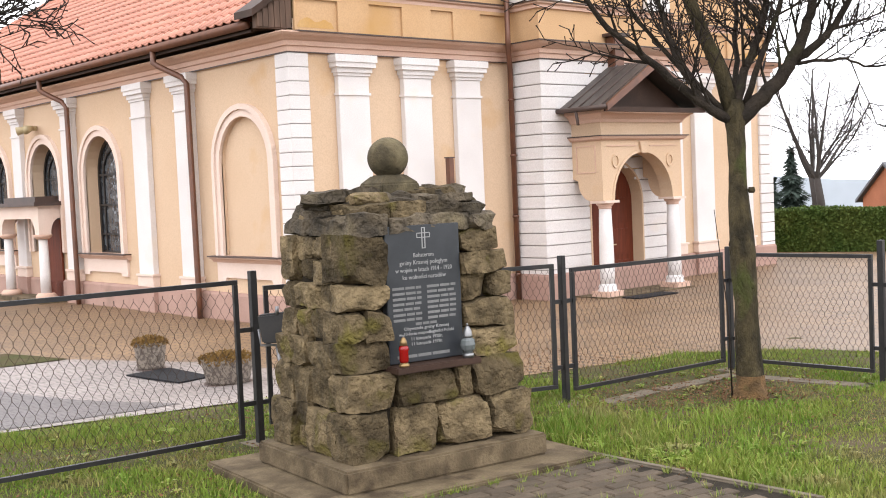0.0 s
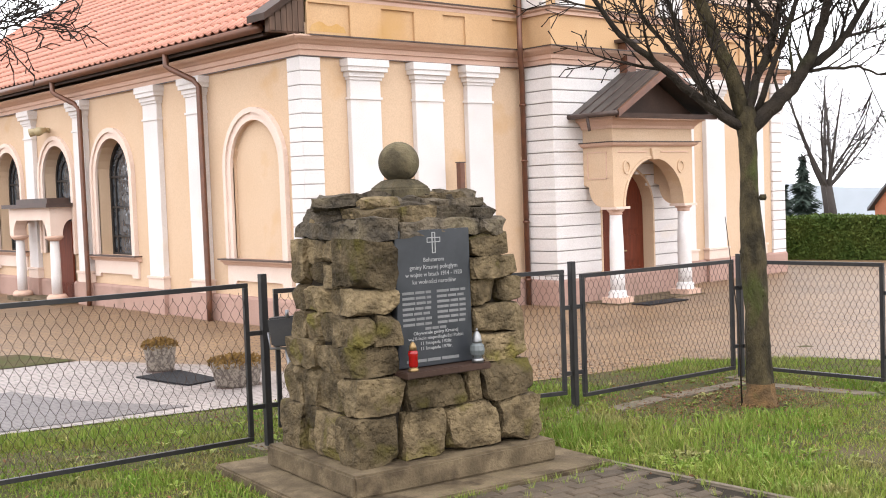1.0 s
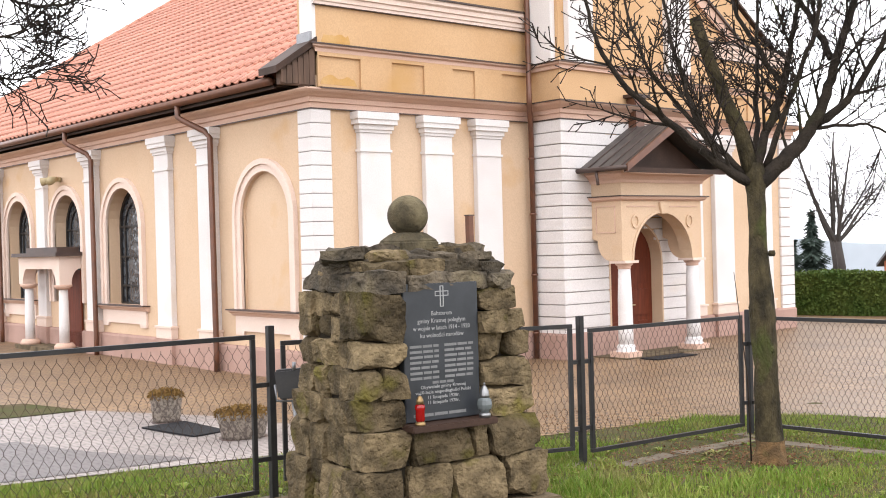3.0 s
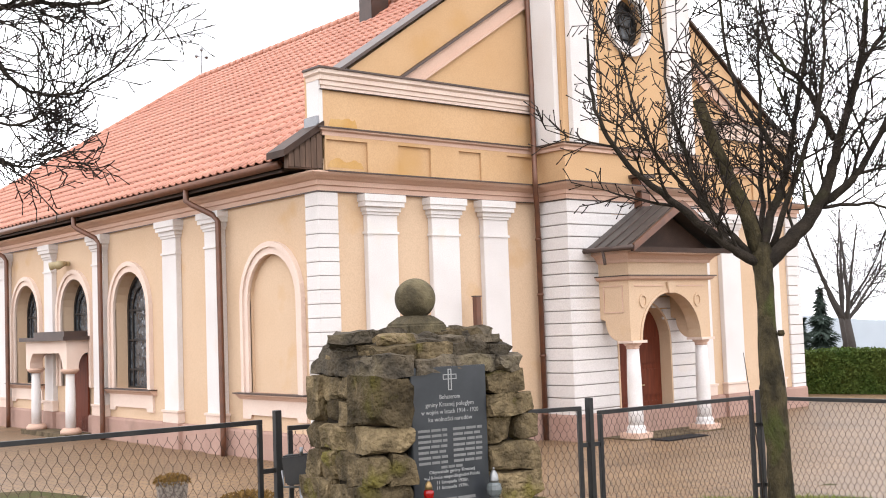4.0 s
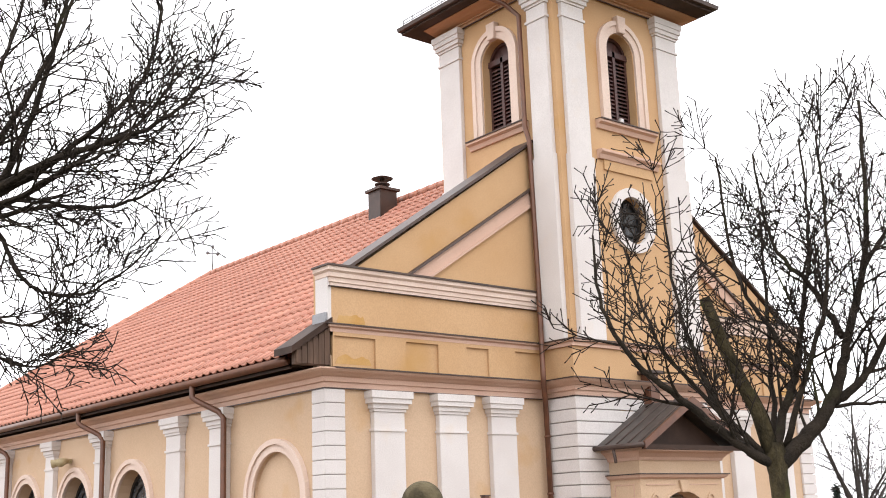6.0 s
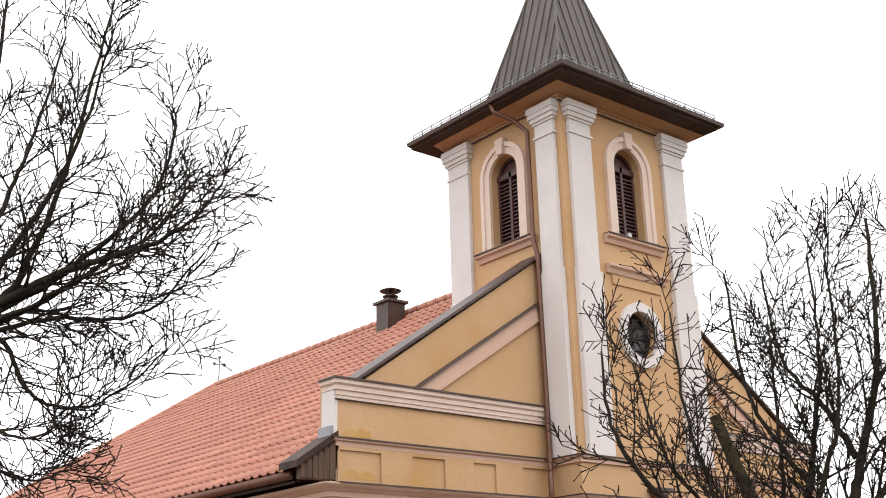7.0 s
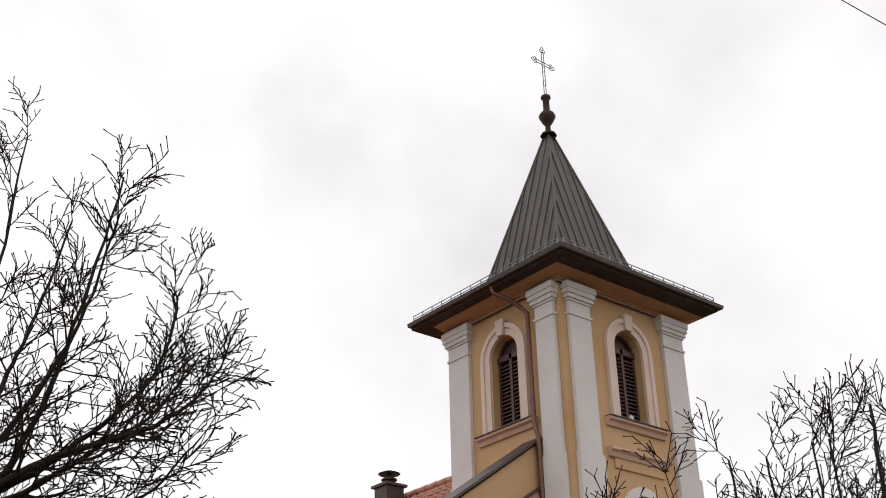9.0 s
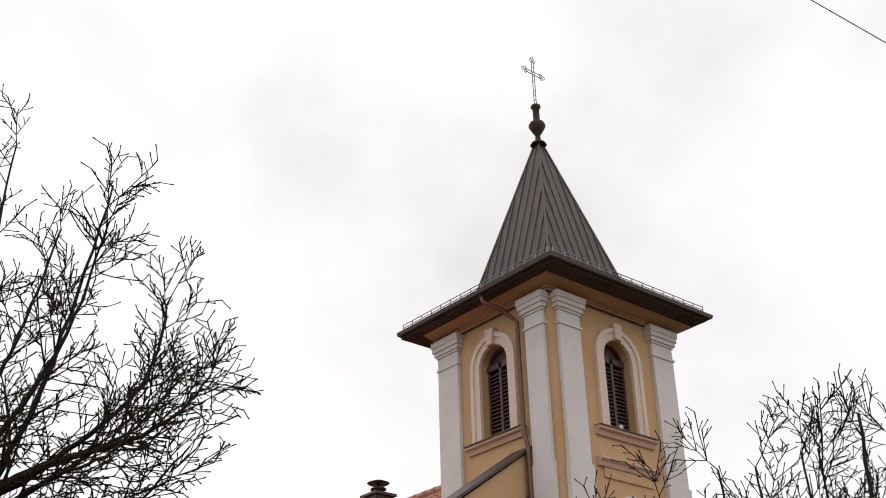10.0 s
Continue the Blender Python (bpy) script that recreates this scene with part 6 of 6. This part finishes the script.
    # overhead cable
    a, b = Vector((15.48, 7.56, 15.11)), Vector((16.2, 7.24, 14.71))
    d = b - a
    whole("cable", Shape().tube([a + d * k for k in (-12, -4, 0, 1, 8, 20)], 0.010, 5), IRON, "thin black overhead cable", "cable")


near_tree()
left_tree()
far_things()


# ---- small things of the lawn and the yard ----
def build_small():
    # narrow brown board standing before the front wall
    bx, by = 12.89, 14.62
    t = thing("wooden_post", "narrow brown wooden post standing before the wall", "post", (bx, by, G))
    part("post", Shape().box(bx - 0.055, bx + 0.055, by - 0.05, by + 0.05, G - 0.05, 2.37), COPPER, t, bevel=0.006)
    part("post_cap", Shape().box(bx - 0.065, bx + 0.065, by - 0.06, by + 0.06, 2.37, 2.39), LEAD, t)
    # planters
    for x, y, r, h, lab in ((6.46, 13.09, 0.195, 0.35, "round pebble-faced concrete planter with brown moss"), (6.35, 11.03, 0.28, 0.29, "square pebble-faced concrete planter with brown moss")):
        z = gz(x, y)
        p = thing("planter", lab, "planter", (x, y, z), "yard planters")
        n = 10 if r < 0.25 else 8
        part("pot", Shape().lathe([(0.82 * r, 0.02), (0.86 * r, 0.05), (r, h - 0.05), (1.03 * r, h), (0.90 * r, h), (0.88 * r, h - 0.06)], x, y, z, n * 2), ROCKY, p)
        part("saucer", Shape().lathe([(0.95 * r, 0), (0.95 * r, 0.025)], x, y, z, 20), LEAD, p)
        rnd = random.Random(int(100 * y))
        v, f = [], []
        for i in range(900):
            a, q = rnd.uniform(0, 6.28), r * 1.12 * math.sqrt(rnd.random())
            c = Vector((x + q * math.cos(a), y + q * math.sin(a), z + h + 0.05 * (1 - (q / r) ** 2) + rnd.uniform(-0.03, 0.035)))
            e1 = Vector((rnd.gauss(0, 1), rnd.gauss(0, 1), rnd.gauss(0, 1))).normalized() * 0.035
            e2 = Vector((rnd.gauss(0, 1), rnd.gauss(0, 1), rnd.gauss(0, 1))).normalized() * 0.018
            k = len(v)
            v += [c - e1, c + e2, c + e1]
            f.append((k, k + 1, k + 2))
        part("moss", Shape().add(v, f), MOSS, p, "brown dried moss and plants", fix=False)
    m = [(6.0, 12.82), (6.08, 11.65), (6.55, 11.75), (6.60, 12.88)]
    whole("doormat", Shape().add([(px, py, gz(px, py) + dz) for dz in (0.014, 0.032) for px, py in m], [(3, 2, 1, 0), (4, 5, 6, 7), (0, 1, 5, 4), (1, 2, 6, 5), (2, 3, 7, 6), (3, 0, 4, 7)]), RUBBER, "black rubber mat lying on the grey paving", "mat")
    whole("doormat", Shape().box(15.55, 16.65, 12.8, 13.2, G + 0.008, G + 0.03), RUBBER, "black rubber mat before the church porch", "mat", bevel=0.004)
    # floodlight on a stake behind the memorial
    fx, fy = 4.55, 7.17
    p = thing("floodlight", "black garden floodlight on a steel stake", "floodlight", (fx, fy, 0))
    part("stake", Shape().tube([(fx + 0.03, fy, -0.1), (fx + 0.03, fy, 0.58), (fx + 0.0, fy, 0.78)], 0.016, 8), ZINC, p, "galvanised stake")
    R, W = Vector((0.766, -0.643, 0)), Vector((0.643, 0.766, 0))
    q = lambda a, b, c: Vector((fx, fy, 0.80)) + R * a + W * b + Vector((0, 0, c))
    s = Shape().add([q(-0.10, -0.07, 0.0), q(0.14, -0.07, 0.0), q(0.14, 0.09, 0.02), q(-0.10, 0.09, 0.02), q(-0.13, -0.06, 0.21), q(0.15, -0.06, 0.23), q(0.13, 0.06, 0.22), q(-0.11, 0.06, 0.21)],
                    [(3, 2, 1, 0), (4, 5, 6, 7), (0, 1, 5, 4), (1, 2, 6, 5), (2, 3, 7, 6), (3, 0, 4, 7)])
    part("housing", s, IRON, p, bevel=0.012)
    part("bracket", Shape().tube([q(-0.13, 0, 0.10), q(-0.12, 0, -0.02), q(0.13, 0, -0.02), q(0.15, 0, 0.10)], 0.010, 6), ZINC, p)
    part("latch", Shape().tube([q(0.02, -0.06, 0.21), q(0.02, -0.06, 0.27)], 0.014, 6), ZINC, p)
    # kerb stones in the lawn
    def kerb(a, b, w, z, label):
        a, b = Vector((*a, 0)), Vector((*b, 0))
        d = (b - a).normalized()
        nn = Vector((-d.y, d.x, 0)) * w / 2
        s = Shape().add([p + o + Vector((0, 0, zz)) for zz in (-0.12, z) for p, o in ((a, -nn), (b, -nn), (b, nn), (a, nn))], [(3, 2, 1, 0), (4, 5, 6, 7), (0, 1, 5, 4), (1, 2, 6, 5), (2, 3, 7, 6), (3, 0, 4, 7)])
        return whole("kerb_stone", s, KERB, label, "kerb", "lawn kerbs", bevel=0.012)

    for a, b in (((5.80, 5.40), (5.79, 4.45)), ((5.79, 4.43), (5.80, 3.48)), ((5.80, 3.46), (5.81, 2.5))):
        kerb(a, b, 0.065, 0.032, "narrow worn concrete kerb beside the paving")
    for a, b in (((7.25, 6.40), (7.95, 6.42)), ((8.0, 6.40), (9.05, 6.32)), ((9.02, 6.15), (9.20, 5.0))):
        kerb(a, b, 0.20, 0.012, "weathered flat concrete kerb stone sunk in the lawn")


def build_lawn():
    """Blades of grass in tufts on the lawn before and behind the fence."""
    rng = np.random.default_rng(3)
    n = 620000
    x, y = rng.uniform(0.2, 13.5, n), rng.uniform(2.0, 10.4, n)
    keep = np.hypot(x, y) > 5.6
    along = x * 0.643 + y * 0.766
    across = x * 0.766 - y * 0.643
    keep &= (np.abs(across) < 0.45 * along + 0.3)
    u, v = (x - MO.x) * MU.x + (y - MO.y) * MU.y, (x - MO.x) * MV.x + (y - MO.y) * MV.y
    keep &= ~((u > -0.30) & (u < 1.86) & (v > -0.30) & (v < 1.53))
    keep &= ~((x > 3.0) & (x < 5.84) & (y < 5.5))
    # the edge of the yard's paving
    ex, ey = [-6, 3.5, 5.5, 7.7, 9.9, 10.9, 12.2, 13.6], [13.0, 10.12, 9.35, 8.0, 7.5, 6.7, 4.2, -12]
    keep &= y < np.interp(x, ex, ey) + 0.02 * np.sin(9 * x)
    for (ax, ay), (bx, by), w in (((7.25, 6.40), (9.05, 6.35), 0.11), ((9.02, 6.15), (9.2, 5.0), 0.11)):
        dx, dy = bx - ax, by - ay
        L = math.hypot(dx, dy)
        l = ((x - ax) * dx + (y - ay) * dy) / L
        d = np.abs((x - ax) * dy - (y - ay) * dx) / L
        keep &= ~((l > 0) & (l < L) & (d < w))
    keep &= np.hypot(x - 8.22, y - 5.6) > 0.22
    x, y = x[keep], y[keep]
    patch = np.array([noise.noise((0.9 * a, 0.9 * b, 3.0)) + 0.5 * noise.noise((2.6 * a, 2.6 * b, 7.0)) for a, b in zip(x, y)])
    bare = np.exp(-((x - 8.3) ** 2 + (y - 5.9) ** 2) / 0.9) + 0.8 * np.exp(-((x - 7.3) ** 2 + (y - 6.5) ** 2) / 0.25)
    k = rng.random(len(x)) < np.clip(0.60 + 0.75 * patch - 0.60 * bare, 0.12, 1)
    x, y, patch, bare = x[k], y[k], patch[k], bare[k]
    n = len(x)
    z = np.array([gz(a, b) for a, b in zip(x, y)]) - 0.005
    tall = np.exp(-((x - 6.6) ** 2 / 1.4 + (y - 5.6) ** 2 / 0.9))
    h = rng.gamma(6, 1, n) / 6 * (0.021 + 0.038 * np.clip(patch + 0.30, 0, 1) ** 1.5 + 0.055 * tall) * (1 - 0.45 * np.clip(bare, 0, 1))
    a = rng.uniform(0, 2 * np.pi, n)
    lean = rng.uniform(0.1, 0.8, n) * h
    b = rng.uniform(0, 2 * np.pi, n)
    w = rng.uniform(0.0022, 0.0056, n)
    V = np.empty((n, 5, 3))
    for i, (f, ww) in enumerate(((0, 1), (0, -1), (0.55, 0.8), (0.55, -0.8), (1, 0))):
        V[:, i, 0] = x + np.cos(a) * w * ww + np.cos(b) * lean * f * f
        V[:, i, 1] = y + np.sin(a) * w * ww + np.sin(b) * lean * f * f
        V[:, i, 2] = z + h * f
    base = np.arange(n)[:, None] * 5
    me = bpy.data.meshes.new("grass")
    quads, tris = (base + np.array([0, 1, 3, 2])), (base + np.array([2, 3, 4]))
    me.from_pydata(V.reshape(-1, 3).tolist(), [], quads.tolist() + tris.tolist())
    me.materials.append(GRASS)
    tagged(new("grass", me), "uneven spring grass with dry yellowish blades", "grass", kind="stuff")
    # broad-leaved weeds
    v2, f2 = [], []
    v, f = [], []
    for i in range(420):
        px, py = rng.uniform(3.0, 9.6), rng.uniform(3.6, 9.2)
        if i < 120:
            px, py = 5.95 + abs(rng.normal(0, 0.25)), rng.uniform(3.6, 5.6)
        uu, vv = (px - MO.x) * MU.x + (py - MO.y) * MU.y, (px - MO.x) * MV.x + (py - MO.y) * MV.y
        if (-0.3 < uu < 1.86 and -0.3 < vv < 1.53) or (px < 5.86 and py < 5.5) or py > np.interp(px, ex, ey):
            continue
        size = rng.uniform(0.03, 0.085)
        for k in range(int(rng.integers(5, 10))):
            an = rng.uniform(0, 6.283)
            d = Vector((math.cos(an), math.sin(an), 0))
            w = Vector((-d.y, d.x, 0)) * size * 0.16
            c = Vector((px, py, gz(px, py)))
            up = rng.uniform(0.25, 0.9)
            m, e = c + d * size * 0.5 + Vector((0, 0, size * up * 0.6)), c + d * size + Vector((0, 0, size * up * 0.6))
            q = len(v)
            v += [c, m - w, e, m + w]
            f.append((q, q + 1, q + 2, q + 3))
    whole("lawn_weeds", Shape().add(v, f), GRASS, "leafy weeds in the lawn and along the kerb", "weeds", kind="stuff", fix=False)
    # tufts in the joints of the paving and along the step
    for i in range(130):
        if i < 60:
            p = ml(rng.uniform(-0.25, 1.8), -0.30 + rng.normal(0, 0.02), 0.0)
        elif i < 90:
            p = Vector((5.72 + rng.normal(0, 0.02), rng.uniform(3.2, 5.2), 0))
        else:
            p = ml(rng.uniform(0.3, 1.8), rng.uniform(-1.6, -0.4), 0.0)
        for k in range(int(rng.integers(6, 16))):
            an, hh = rng.uniform(0, 6.283), rng.uniform(0.02, 0.06)
            d = Vector((math.cos(an), math.sin(an), 0))
            w = Vector((-d.y, d.x, 0)) * 0.003
            c = Vector((p.x, p.y, 0.02)) + d * rng.uniform(0, 0.03)
            q = len(v2)
            v2 += [c - w, c + w, c + d * hh * rng.uniform(0.3, 0.9) + Vector((0, 0, hh))]
            f2.append((q, q + 1, q + 2))
    whole("joint_grass", Shape().add(v2, f2), GRASS, "small grass tufts growing in the paving joints", "grass", kind="stuff", fix=False)
    # fallen leaves
    n = 9200
    lx, ly = rng.normal(8.0, 0.85, n), rng.normal(6.1, 0.42, n)
    lx[3200:], ly[3200:] = rng.uniform(2.5, 9.6, 6000), rng.uniform(4.2, 9.4, 6000)
    lx[2600:3200], ly[2600:3200] = rng.normal(8.25, 0.22, 600), rng.normal(5.65, 0.22, 600)
    ok = ~(((lx - MO.x) * MU.x + (ly - MO.y) * MU.y > -0.3) & ((lx - MO.x) * MU.x + (ly - MO.y) * MU.y < 1.85) & ((ly - MO.y) < 1.5))
    v, f = [], []
    for px, py in zip(lx[ok], ly[ok]):
        c = Vector((px, py, gz(px, py) + rng.uniform(0.005, 0.03)))
        e1 = Vector(rng.normal(0, 1, 3) * (1, 1, 0.35)).normalized() * rng.uniform(0.008, 0.022)
        e2 = Vector(rng.normal(0, 1, 3) * (1, 1, 0.35)).normalized() * rng.uniform(0.004, 0.010)
        i = len(v)
        v += [c - e1, c + e2, c + e1, c - e2]
        f.append((i, i + 1, i + 2, i + 3))
    whole("fallen_leaves", Shape().add(v, f), mat("dry_leaf", (0.20, 0.105, 0.05), (0.12, 0.06, 0.035), 0.85, 6, 40, 0.0), "dry brown leaves scattered on the lawn", "leaves", kind="stuff", fix=False)


def build_pavers():
    """Brown-grey paving blocks in front of the memorial, one by one."""
    base = sheet("pavement_memorial", [(3.2, 2.75), (5.76, 2.75), (5.76, 5.30), (3.85, 5.52), (3.2, 5.5)], 0.015, MORTAR, "small court of brown-grey paving blocks before the memorial")
    rnd = random.Random(2)
    variants = []
    for k in range(6):
        s = Shape()
        w, d = 0.098, 0.048
        s.add([(x, y, z) for z, i in ((-0.04, 0), (0.016, 0), (0.024, 0.007)) for x, y in ((-w + i, -d + i), (w - i, -d + i), (w - i, d - i), (-w + i, d - i))],
              [(8, 9, 10, 11)] + [(4 * r + q, 4 * r + (q + 1) % 4, 4 * r + 4 + (q + 1) % 4, 4 * r + 4 + q) for r in (0, 1) for q in range(4)])
        variants.append(s.mesh("paver", PAVER, fix=False))
    n = 0
    rest = Shape()
    for j in range(30):
        for i in range(16):
            v = -0.34 - 0.104 * j
            u = 1.74 - 0.206 * i - (0.103 if j % 2 else 0)
            p = ml(u, v, 0)
            if not (3.28 < p.x < 5.66 and p.y > 2.82):
                continue
            m = Matrix.Translation((p.x, p.y, 0.009 + rnd.uniform(-0.004, 0.004))) @ Matrix.Rotation(MA + rnd.uniform(-0.02, 0.02), 4, "Z") @ Matrix.Rotation(rnd.uniform(-0.02, 0.02), 4, "X")
            me = variants[rnd.randrange(6)]
            if n < 300:
                ob = new("paver", me)
                ob.parent = base
                ob.matrix_basis = m
                n += 1
            else:
                rest.add([m @ q.co for q in me.vertices], [tuple(f.vertices) for f in me.polygons])
    tagged(part("pavers", rest, PAVER, base, fix=False), "further brown-grey paving blocks", kind="stuff")


build_small()
build_lawn()
build_pavers()
